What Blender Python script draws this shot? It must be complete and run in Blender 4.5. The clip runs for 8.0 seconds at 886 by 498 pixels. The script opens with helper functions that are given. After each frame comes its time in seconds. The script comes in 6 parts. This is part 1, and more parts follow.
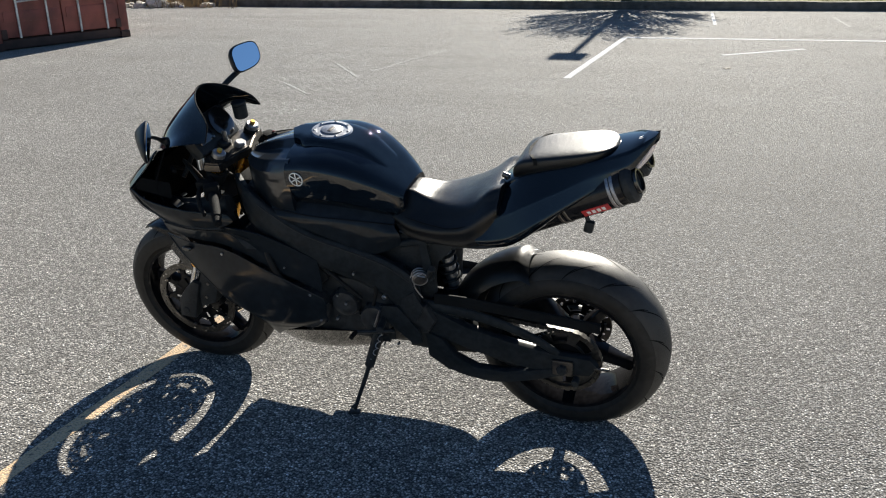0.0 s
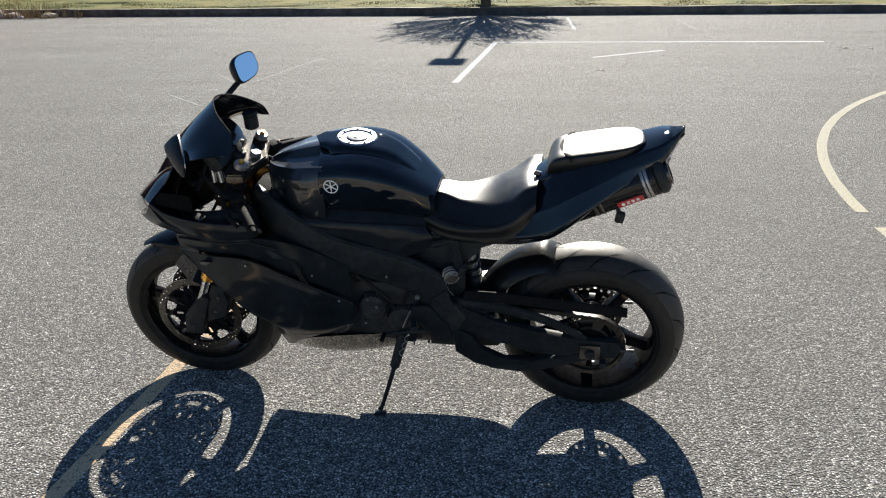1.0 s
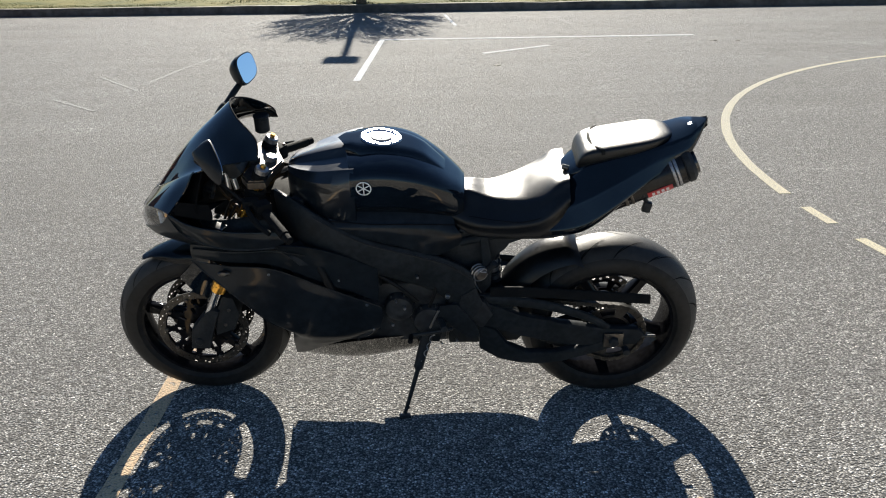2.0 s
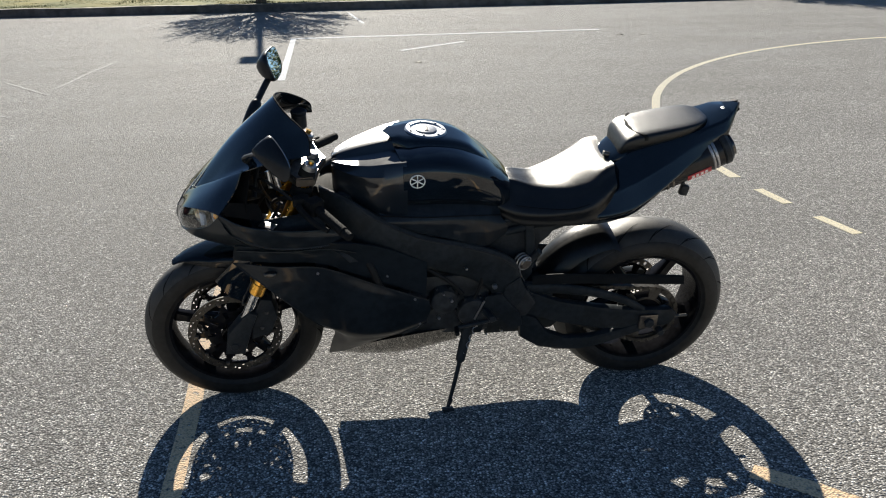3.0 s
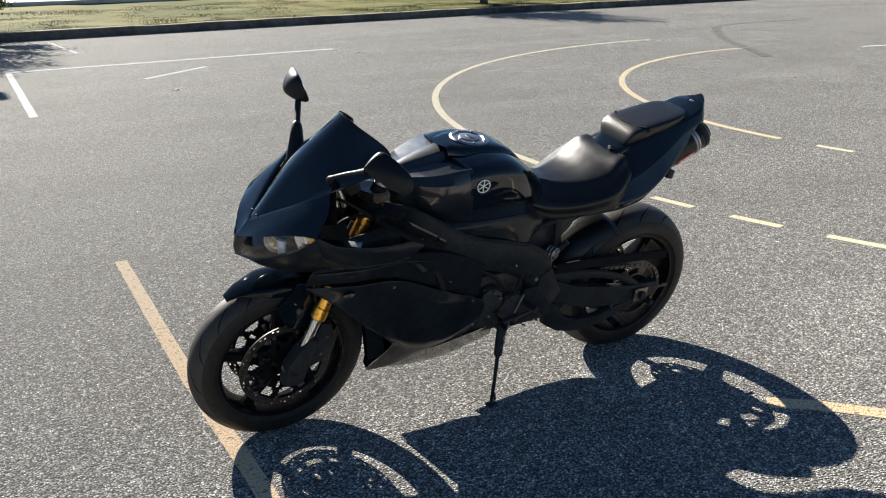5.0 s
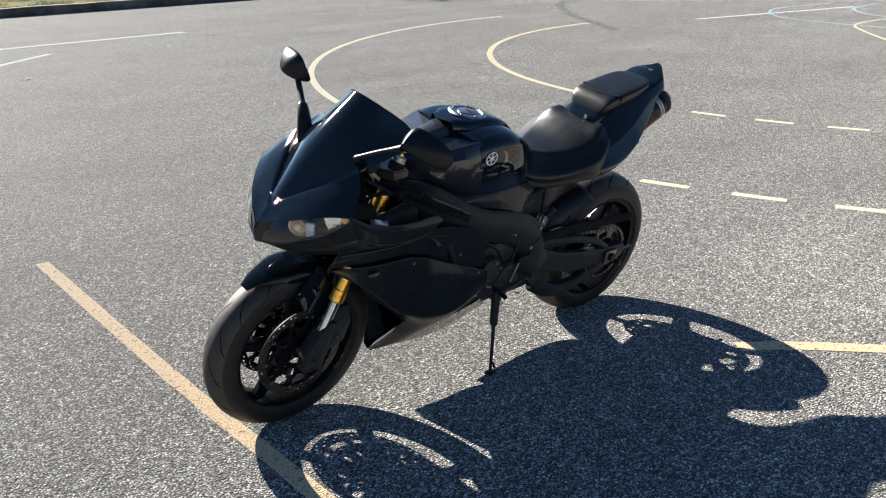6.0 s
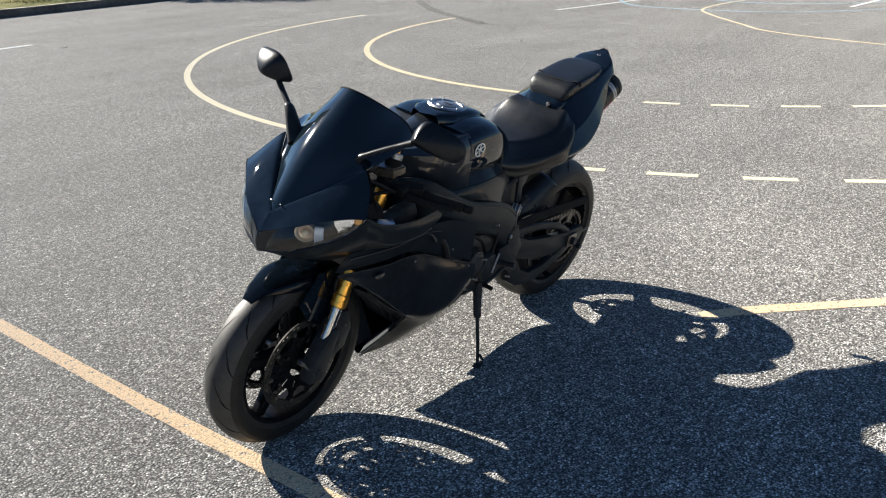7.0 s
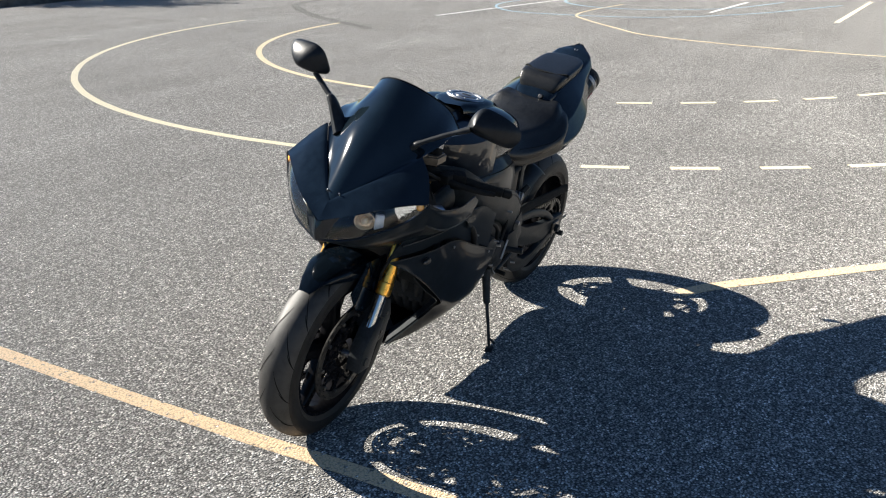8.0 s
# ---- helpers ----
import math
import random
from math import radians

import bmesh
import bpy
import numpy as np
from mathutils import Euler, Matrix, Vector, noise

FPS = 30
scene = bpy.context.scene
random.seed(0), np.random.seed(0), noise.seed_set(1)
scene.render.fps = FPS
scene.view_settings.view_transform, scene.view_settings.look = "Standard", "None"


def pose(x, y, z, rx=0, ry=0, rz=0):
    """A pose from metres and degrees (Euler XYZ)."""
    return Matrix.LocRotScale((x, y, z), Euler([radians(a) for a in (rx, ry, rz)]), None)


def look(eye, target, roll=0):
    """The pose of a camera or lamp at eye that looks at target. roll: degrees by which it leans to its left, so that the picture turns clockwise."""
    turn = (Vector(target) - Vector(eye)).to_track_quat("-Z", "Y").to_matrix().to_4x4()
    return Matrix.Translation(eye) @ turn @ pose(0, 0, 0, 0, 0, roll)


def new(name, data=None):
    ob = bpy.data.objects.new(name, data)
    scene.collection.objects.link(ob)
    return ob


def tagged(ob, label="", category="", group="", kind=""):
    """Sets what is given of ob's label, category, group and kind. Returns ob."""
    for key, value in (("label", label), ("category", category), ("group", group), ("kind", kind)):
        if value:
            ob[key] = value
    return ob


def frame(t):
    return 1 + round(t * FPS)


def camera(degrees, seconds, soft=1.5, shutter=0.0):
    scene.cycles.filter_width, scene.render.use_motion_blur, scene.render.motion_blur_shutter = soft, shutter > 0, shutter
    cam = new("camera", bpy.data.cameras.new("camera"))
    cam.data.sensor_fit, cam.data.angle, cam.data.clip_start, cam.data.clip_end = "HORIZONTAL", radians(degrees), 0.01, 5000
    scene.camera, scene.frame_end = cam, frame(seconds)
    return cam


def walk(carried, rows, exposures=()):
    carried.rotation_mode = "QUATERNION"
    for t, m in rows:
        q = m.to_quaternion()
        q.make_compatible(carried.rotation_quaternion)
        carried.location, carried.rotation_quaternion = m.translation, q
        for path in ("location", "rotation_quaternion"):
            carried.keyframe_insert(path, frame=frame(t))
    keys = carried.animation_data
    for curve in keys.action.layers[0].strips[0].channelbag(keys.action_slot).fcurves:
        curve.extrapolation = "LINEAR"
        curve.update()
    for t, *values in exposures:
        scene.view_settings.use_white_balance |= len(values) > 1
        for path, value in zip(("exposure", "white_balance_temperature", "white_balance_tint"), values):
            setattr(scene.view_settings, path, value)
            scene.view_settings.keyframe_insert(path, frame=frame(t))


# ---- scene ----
cam = camera(54.5, 8.0, soft=1.1)
PATH = [
    (0, (1.94, -2.556, 1.537), (1.259, -0.804, 0.853), -1.2),
    (0.5, (1.689, -2.686, 1.537), (1.161, -0.882, 0.854), -1.2),
    (1, (1.419, -2.804, 1.558), (1.071, -0.954, 0.882), -1.0),
    (2.5, (0.645, -2.844, 1.564), (0.74, -0.968, 0.876), -0.6),
    (3, (0.4, -2.824, 1.547), (0.616, -0.96, 0.856), -0.7),
    (3.5, (0.151, -2.746, 1.561), (0.497, -0.9, 0.872), -1.3),
    (4, (-0.153, -2.708, 1.552), (0.399, -0.908, 0.879), -0.2),
    (4.5, (-0.467, -2.67, 1.561), (0.279, -0.937, 0.898), 0.3),
    (5.8, (-1.114, -2.386, 1.522), (0.009, -0.879, 0.84), -1.5),
    (6, (-1.21, -2.318, 1.544), (-0.018, -0.872, 0.844), -0.8),
    (6.5, (-1.37, -2.17, 1.522), (-0.06, -0.836, 0.811), -1.5),
    (7, (-1.495, -1.997, 1.53), (-0.075, -0.779, 0.821), -2.1),
    (7.5, (-1.719, -1.808, 1.511), (-0.178, -0.742, 0.81), -1.4),
    (8, (-1.886, -1.605, 1.508), (-0.277, -0.647, 0.807), -1.1),
]
walk(cam, [(t, look(eye, target, roll)) for t, eye, target, roll in PATH], [(0.0, 1.70, 6330, 9), (4.5, 1.64, 6350, 9), (6.0, 1.80, 6180, 10), (8.0, 1.80, 6180, 10)])

# ---- world and sun ----
SUN = Vector((-0.127, 1.62, 1.0)).normalized()
world = bpy.data.worlds.new("sky")
scene.world = world
world.use_nodes = True
wn = world.node_tree.nodes
sky = wn.new("ShaderNodeTexSky")
sky.sky_type = "NISHITA"
sky.sun_disc = False
sky.dust_density, sky.ozone_density = 0.1, 5.5
sky.sun_elevation = math.asin(SUN.z)
sky.sun_rotation = math.atan2(SUN.x, SUN.y) % (2 * math.pi)
world.node_tree.links.new(sky.outputs[0], wn["Background"].inputs[0])
wn["Background"].inputs[1].default_value = 0.031
sun_data = bpy.data.lights.new("sun", "SUN")
sun_data.energy, sun_data.angle, sun_data.color = 5.8, radians(0.55), (1.0, 0.915, 0.78)
sun = new("sun", sun_data)
sun.matrix_world = look(SUN * 60, (0, 0, 0))


# ---- materials ----
def mat(name, color, rough=0.5, metal=0.0, coat=0.0, vary=0.0, scale=30.0, bump=0.0, bump_scale=200.0, spec=0.5, second=None, coat_rough=0.035):
    """A principled material with colour variation at two scales and fine relief."""
    m = bpy.data.materials.new(name)
    m.use_nodes = True
    nt = m.node_tree
    n, l = nt.nodes, nt.links
    b = n["Principled BSDF"]
    b.inputs["Roughness"].default_value = rough
    b.inputs["Metallic"].default_value = metal
    b.inputs["Coat Weight"].default_value = coat
    b.inputs["Coat Roughness"].default_value = coat_rough
    b.inputs["Specular IOR Level"].default_value = spec
    b.inputs["Base Color"].default_value = (*color, 1)
    tc = n.new("ShaderNodeTexCoord")
    if vary:
        big, small = n.new("ShaderNodeTexNoise"), n.new("ShaderNodeTexNoise")
        big.inputs["Scale"].default_value, small.inputs["Scale"].default_value = scale * 0.2, scale
        big.inputs["Detail"].default_value = small.inputs["Detail"].default_value = 4
        mix = n.new("ShaderNodeMath")
        mix.operation = "ADD"
        ramp = n.new("ShaderNodeValToRGB")
        ramp.color_ramp.elements[0].position, ramp.color_ramp.elements[1].position = 0.7, 1.0
        two = second or tuple(min(1, c * (1 + vary)) for c in color)
        ramp.color_ramp.elements[0].color = (*[c * (1 - vary * 0.6) for c in color], 1)
        ramp.color_ramp.elements[1].color = (*two, 1)
        half = n.new("ShaderNodeMath")
        half.operation, half.inputs[1].default_value = "MULTIPLY", 0.85
        for t in (big, small):
            l.new(tc.outputs["Object"], t.inputs["Vector"])
        l.new(big.outputs[0], mix.inputs[0])
        l.new(small.outputs[0], mix.inputs[1])
        l.new(mix.outputs[0], half.inputs[0])
        l.new(half.outputs[0], ramp.inputs[0])
        l.new(ramp.outputs[0], b.inputs["Base Color"])
        rr = n.new("ShaderNodeMapRange")
        rr.inputs["To Min"].default_value, rr.inputs["To Max"].default_value = rough * 0.8, min(1, rough * 1.25)
        l.new(small.outputs[0], rr.inputs["Value"])
        l.new(rr.outputs[0], b.inputs["Roughness"])
    if bump:
        nz, bp = n.new("ShaderNodeTexNoise"), n.new("ShaderNodeBump")
        nz.inputs["Scale"].default_value, nz.inputs["Detail"].default_value = bump_scale, 3
        bp.inputs["Strength"].default_value, bp.inputs["Distance"].default_value = bump, 0.002
        l.new(tc.outputs["Object"], nz.inputs["Vector"])
        l.new(nz.outputs[0], bp.inputs["Height"])
        l.new(bp.outputs[0], b.inputs["Normal"])
    return m


def asphalt_like(name, dark, light, paint=None, wear=0.35):
    """Coarse stone chips in bitumen; with paint, a worn coat of it over the chips."""
    m = bpy.data.materials.new(name)
    m.use_nodes = True
    nt = m.node_tree
    n, l = nt.nodes, nt.links
    b = n["Principled BSDF"]
    geo = n.new("ShaderNodeNewGeometry")
    warp = n.new("ShaderNodeTexNoise")
    warp.inputs["Scale"].default_value = 60
    add = n.new("ShaderNodeVectorMath")
    add.operation = "MULTIPLY_ADD"
    add.inputs[1].default_value = (0.004, 0.004, 0.004)
    l.new(geo.outputs["Position"], warp.inputs["Vector"])
    l.new(warp.outputs["Color"], add.inputs[0])
    l.new(geo.outputs["Position"], add.inputs[2])
    vor = n.new("ShaderNodeTexVoronoi")
    vor.inputs["Scale"].default_value = 135
    vor.inputs["Randomness"].default_value = 1.0
    l.new(add.outputs[0], vor.inputs["Vector"])
    sep = n.new("ShaderNodeSeparateColor")
    l.new(vor.outputs["Color"], sep.inputs[0])
    ramp = n.new("ShaderNodeValToRGB")
    e = ramp.color_ramp.elements
    e[0].position, e[0].color = 0.0, (*dark, 1)
    e[1].position, e[1].color = 1.0, (*[min(0.95, c * 1.4) for c in light], 1)
    for at, share in ((0.30, 0.25), (0.62, 0.50), (0.90, 0.80)):
        e.new(at).color = (*[d + (i - d) * share for d, i in zip(dark, light)], 1)
    l.new(sep.outputs[0], ramp.inputs[0])
    # bitumen in the joints between chips
    gap = n.new("ShaderNodeMapRange")
    gap.inputs["From Min"].default_value, gap.inputs["From Max"].default_value = 0.42, 0.60
    l.new(vor.outputs["Distance"], gap.inputs["Value"])
    joint = n.new("ShaderNodeMix")
    joint.data_type = "RGBA"
    joint.inputs[7].default_value = (*[d * 0.6 for d in dark], 1)
    l.new(gap.outputs[0], joint.inputs[0])
    l.new(ramp.outputs[0], joint.inputs[6])
    # wide stains and tyre-worn bands
    big = n.new("ShaderNodeTexNoise")
    big.inputs["Scale"].default_value, big.inputs["Detail"].default_value, big.inputs["Roughness"].default_value = 0.55, 9, 0.70
    l.new(geo.outputs["Position"], big.inputs["Vector"])
    br = n.new("ShaderNodeMapRange")
    br.inputs["From Min"].default_value, br.inputs["From Max"].default_value = 0.3, 0.7
    br.inputs["To Min"].default_value, br.inputs["To Max"].default_value = 0.78, 1.22
    l.new(big.outputs[0], br.inputs["Value"])
    # fine grit
    grit = n.new("ShaderNodeTexNoise")
    grit.inputs["Scale"].default_value, grit.inputs["Detail"].default_value, grit.inputs["Roughness"].default_value = 330, 3, 0.7
    l.new(geo.outputs["Position"], grit.inputs["Vector"])
    gr = n.new("ShaderNodeMapRange")
    gr.inputs["From Min"].default_value, gr.inputs["From Max"].default_value = 0.33, 0.67
    gr.inputs["To Min"].default_value, gr.inputs["To Max"].default_value = 0.66, 1.34
    l.new(grit.outputs[0], gr.inputs["Value"])
    # faint streaks swept across the court
    sweep, streak = n.new("ShaderNodeMapping"), n.new("ShaderNodeTexNoise")
    sweep.inputs["Scale"].default_value, sweep.inputs["Rotation"].default_value = (0.10, 1.5, 1), (0, 0, 0.06)
    streak.inputs["Scale"].default_value, streak.inputs["Detail"].default_value = 1.0, 5
    l.new(geo.outputs["Position"], sweep.inputs["Vector"])
    l.new(sweep.outputs[0], streak.inputs["Vector"])
    sr = n.new("ShaderNodeMapRange")
    sr.inputs["From Min"].default_value, sr.inputs["From Max"].default_value = 0.3, 0.7
    sr.inputs["To Min"].default_value, sr.inputs["To Max"].default_value = 0.88, 1.12
    l.new(streak.outputs[0], sr.inputs["Value"])
    # thin pale scuffs left by wheels and shoes
    scuff = n.new("ShaderNodeTexNoise")
    scuff.inputs["Scale"].default_value, scuff.inputs["Detail"].default_value, scuff.inputs["Distortion"].default_value = 0.9, 1.5, 0.6
    l.new(geo.outputs["Position"], scuff.inputs["Vector"])
    near = n.new("ShaderNodeMath")
    near.operation = "COMPARE"
    near.inputs[1].default_value, near.inputs[2].default_value = 0.5, 0.0045
    l.new(scuff.outputs[0], near.inputs[0])
    worn_at = n.new("ShaderNodeMapRange")
    worn_at.inputs["From Min"].default_value, worn_at.inputs["From Max"].default_value = 0.46, 0.62
    worn_at.inputs["To Min"].default_value, worn_at.inputs["To Max"].default_value = 0.0, 0.42
    l.new(big.outputs[0], worn_at.inputs["Value"])
    thin = n.new("ShaderNodeMath")
    thin.operation = "MULTIPLY_ADD"
    thin.inputs[2].default_value = 1.0
    l.new(near.outputs[0], thin.inputs[0])
    l.new(worn_at.outputs[0], thin.inputs[1])
    scuffed = n.new("ShaderNodeMath")
    scuffed.operation = "MULTIPLY"
    l.new(thin.outputs[0], scuffed.inputs[0])
    l.new(sr.outputs[0], scuffed.inputs[1])
    swept = n.new("ShaderNodeMath")
    swept.operation = "MULTIPLY"
    l.new(br.outputs[0], swept.inputs[0])
    l.new(scuffed.outputs[0], swept.inputs[1])
    # patches of finer and coarser chips
    patch = n.new("ShaderNodeTexNoise")
    patch.inputs["Scale"].default_value, patch.inputs["Detail"].default_value, patch.inputs["Roughness"].default_value = 19, 4, 0.75
    l.new(geo.outputs["Position"], patch.inputs["Vector"])
    pr = n.new("ShaderNodeMapRange")
    pr.inputs["From Min"].default_value, pr.inputs["From Max"].default_value = 0.3, 0.7
    pr.inputs["To Min"].default_value, pr.inputs["To Max"].default_value = 0.56, 1.44
    l.new(patch.outputs[0], pr.inputs["Value"])
    clump = n.new("ShaderNodeTexNoise")
    clump.inputs["Scale"].default_value, clump.inputs["Detail"].default_value, clump.inputs["Roughness"].default_value = 52, 2, 0.6
    l.new(geo.outputs["Position"], clump.inputs["Vector"])
    cr = n.new("ShaderNodeMapRange")
    cr.inputs["From Min"].default_value, cr.inputs["From Max"].default_value = 0.3, 0.7
    cr.inputs["To Min"].default_value, cr.inputs["To Max"].default_value = 0.42, 1.58
    l.new(clump.outputs[0], cr.inputs["Value"])
    lumps = n.new("ShaderNodeMath")
    lumps.operation = "MULTIPLY"
    l.new(pr.outputs[0], lumps.inputs[0])
    l.new(cr.outputs[0], lumps.inputs[1])
    mottle = n.new("ShaderNodeMath")
    mottle.operation = "MULTIPLY"
    l.new(swept.outputs[0], mottle.inputs[0])
    l.new(lumps.outputs[0], mottle.inputs[1])
    fine = n.new("ShaderNodeMath")
    fine.operation = "MULTIPLY"
    l.new(mottle.outputs[0], fine.inputs[0])
    l.new(gr.outputs[0], fine.inputs[1])
    tint = n.new("ShaderNodeVectorMath")
    tint.operation = "SCALE"
    l.new(joint.outputs[2], tint.inputs[0])
    l.new(fine.outputs[0], tint.inputs["Scale"])
    out = tint.outputs[0]
    if paint:
        worn = n.new("ShaderNodeTexNoise")
        worn.inputs["Scale"].default_value, worn.inputs["Detail"].default_value = 45, 5
        l.new(geo.outputs["Position"], worn.inputs["Vector"])
        wr = n.new("ShaderNodeMapRange")
        wr.inputs["From Min"].default_value, wr.inputs["From Max"].default_value = wear, wear + 0.12
        l.new(worn.outputs[0], wr.inputs["Value"])
        hole = n.new("ShaderNodeMapRange")
        hole.inputs["From Min"].default_value, hole.inputs["From Max"].default_value = 0.45, 0.75
        hole.inputs["To Min"].default_value, hole.inputs["To Max"].default_value = 1.0, 0.6
        l.new(vor.outputs["Distance"], hole.inputs["Value"])
        both = n.new("ShaderNodeMath")
        both.operation = "MULTIPLY"
        l.new(wr.outputs[0], both.inputs[0])
        l.new(hole.outputs[0], both.inputs[1])
        pm = n.new("ShaderNodeMix")
        pm.data_type = "RGBA"
        pm.inputs[7].default_value = (*paint, 1)
        l.new(both.outputs[0], pm.inputs[0])
        l.new(out, pm.inputs[6])
        out = pm.outputs[2]
    l.new(out, b.inputs["Base Color"])
    b.inputs["Roughness"].default_value = 0.84
    b.inputs["Specular IOR Level"].default_value = 0.23
    b.inputs["Diffuse Roughness"].default_value = 1.0
    # dust on the chips
    b.inputs["Sheen Weight"].default_value, b.inputs["Sheen Roughness"].default_value = 0.16, 0.42
    b.inputs["Sheen Tint"].default_value = (1.0, 0.97, 0.93, 1)
    bp = n.new("ShaderNodeBump")
    bp.inputs["Strength"].default_value, bp.inputs["Distance"].default_value = 0.55 if paint else 1.0, 0.009
    bp.invert = True
    l.new(vor.outputs["Distance"], bp.inputs["Height"])
    l.new(bp.outputs[0], b.inputs["Normal"])
    return m


def lens_glass(name, color, rough=0.02):
    m = bpy.data.materials.new(name)
    m.use_nodes = True
    b = m.node_tree.nodes["Principled BSDF"]
    b.inputs["Base Color"].default_value = (*color, 1)
    b.inputs["Transmission Weight"].default_value = 1.0
    b.inputs["Roughness"].default_value = rough
    b.inputs["IOR"].default_value = 1.36
    return m


BITUMEN, CHIPS = (0.094, 0.0915, 0.086), (0.66, 0.637, 0.595)
ASPHALT = asphalt_like("asphalt", BITUMEN, CHIPS)
LINE_YELLOW = asphalt_like("yellow_line_paint", BITUMEN, CHIPS, (0.78, 0.57, 0.34), 0.31)
LINE_PALE = asphalt_like("pale_line_paint", BITUMEN, CHIPS, (0.90, 0.80, 0.54), 0.26)
LINE_SAND = asphalt_like("sand_yellow_line_paint", BITUMEN, CHIPS, (0.86, 0.70, 0.42), 0.27)
LINE_WHITE = asphalt_like("white_line_paint", BITUMEN, CHIPS, (0.97, 0.96, 0.93), 0.24)
LINE_FAINT = asphalt_like("faded_line_paint", BITUMEN, CHIPS, (0.55, 0.54, 0.52), 0.50)
LINE_BLUE = asphalt_like("blue_line_paint", BITUMEN, CHIPS, (0.34, 0.56, 0.70), 0.36)
SKID = asphalt_like("skid_mark", (0.06, 0.0585, 0.0555), (0.34, 0.33, 0.31))
PAINT = mat("black_gloss_paint", (0.0034, 0.0062, 0.0102), 0.30, coat=0.85, vary=0.3, scale=40, spec=0.0, coat_rough=0.02)
TANKPAINT = mat("dusty_black_tank_paint", (0.0050, 0.0080, 0.0120), 0.37, coat=0.85, vary=0.3, scale=40, spec=0.28, coat_rough=0.02)
HUGGER = mat("satin_black_hugger", (0.012, 0.013, 0.0145), 0.33, coat=0.25, vary=0.4, scale=60, spec=0.40, coat_rough=0.08)
FAIRING = mat("black_fairing_plastic", (0.0105, 0.0136, 0.0170), 0.34, coat=0.28, vary=0.3, scale=40, spec=0.03, coat_rough=0.10)
SATIN = mat("black_satin_plastic", (0.0215, 0.0240, 0.0262), 0.40, vary=0.3, scale=120, bump=0.12, bump_scale=900, spec=0.11)
FRAME = mat("black_satin_frame_paint", (0.0170, 0.0202, 0.0228), 0.38, vary=0.3, scale=60, bump=0.08, bump_scale=600, spec=0.07)
ENGINE = mat("dark_engine_casting", (0.028, 0.0295, 0.031), 0.45, metal=0.1, vary=0.5, scale=40, bump=0.25, bump_scale=500, spec=0.2)
RUBBER = mat("tyre_rubber", (0.013, 0.0128, 0.0125), 0.55, vary=0.45, scale=50, bump=0.2, bump_scale=700, spec=0.20)
DUSTY = mat("dusty_tread_rubber", (0.021, 0.0204, 0.0195), 0.54, vary=0.5, scale=35, bump=0.3, bump_scale=600, spec=0.36)
# near-black for grooves and seams; also puts shade into hollows by colour
RECESS_BLACK = mat("recess_black", (0.006, 0.006, 0.006), 0.9, spec=0.1)
GRIP = mat("grip_rubber", (0.009, 0.0098, 0.0106), 0.75, vary=0.2, scale=100, bump=0.6, bump_scale=900, spec=0.06)
RIM = mat("black_wheel_paint", (0.007, 0.007, 0.008), 0.5, coat=0.20, vary=0.4, scale=60, spec=0.0)
DARKSTEEL = mat("dark_brake_steel", (0.075, 0.073, 0.070), 0.42, metal=1.0, vary=0.3, scale=90)
STEEL = mat("brake_disc_steel", (0.13, 0.12, 0.11), 0.38, metal=1.0, vary=0.3, scale=90)
CHROME = mat("chrome_tube", (0.42, 0.43, 0.45), 0.10, metal=1.0, vary=0.08, scale=80)
ALLOY = mat("brushed_alloy", (0.55, 0.55, 0.56), 0.3, metal=1.0, vary=0.15, scale=120)
DULL = mat("dull_alloy_plate", (0.30, 0.30, 0.31), 0.45, metal=0.9, vary=0.3, scale=120)
GOLD = mat("gold_anodised_fork", (0.78, 0.42, 0.08), 0.28, metal=1.0, vary=0.15, scale=80)
BOLT = mat("zinc_bolt", (0.35, 0.35, 0.36), 0.35, metal=1.0)
VINYL = mat("black_seat_vinyl", (0.0062, 0.0070, 0.0080), 0.33, vary=0.25, scale=90, bump=0.25, bump_scale=1400, spec=0.34)
CARBON = mat("carbon_fibre_can", (0.010, 0.010, 0.011), 0.3, coat=0.45, vary=0.5, scale=500, spec=0.0, coat_rough=0.05)
RED = mat("red_label", (0.42, 0.03, 0.03), 0.4)
WHITE = mat("white_print", (0.7, 0.7, 0.68), 0.45)
MIRROR = mat("mirror_glass", (0.82, 0.92, 0.99), 0.01, metal=1.0)
SCREEN = mat("smoked_screen", (0.004, 0.0075, 0.011), 0.07, coat=0.7, vary=0.2, scale=20, spec=0.2)
BELLY = mat("dull_belly_plastic", (0.007, 0.0075, 0.0080), 0.22, coat=0.45, vary=0.6, scale=70, bump=0.12, bump_scale=300, spec=0.28, coat_rough=0.06)
KILL = mat("dark_red_switch", (0.10, 0.008, 0.008), 0.5)
SHELL = mat("satin_mirror_shell", (0.008, 0.010, 0.013), 0.34, vary=0.3, scale=80, spec=0.16)
LIP = mat("satin_black_lip", (0.016, 0.0175, 0.0195), 0.36, vary=0.3, scale=80, spec=0.13)
BOWL = mat("warm_lamp_bowl", (0.70, 0.55, 0.38), 0.22, metal=0.6, coat=0.4, vary=0.2, scale=60)
FACET = mat("faceted_reflector", (0.93, 0.95, 0.98), 0.08, metal=1.0, bump=1.0, bump_scale=90)
FROST = mat("frosted_lamp_block", (0.55, 0.56, 0.58), 0.35, vary=0.2, scale=90)
CAP = mat("fuel_cap_alloy", (0.26, 0.27, 0.29), 0.36, metal=1.0, vary=0.25, scale=120)
AMBER = mat("amber_lamp", (0.95, 0.42, 0.06), 0.18, coat=0.6)
WARM = mat("warm_bulb", (0.85, 0.66, 0.42), 0.25, metal=0.2)
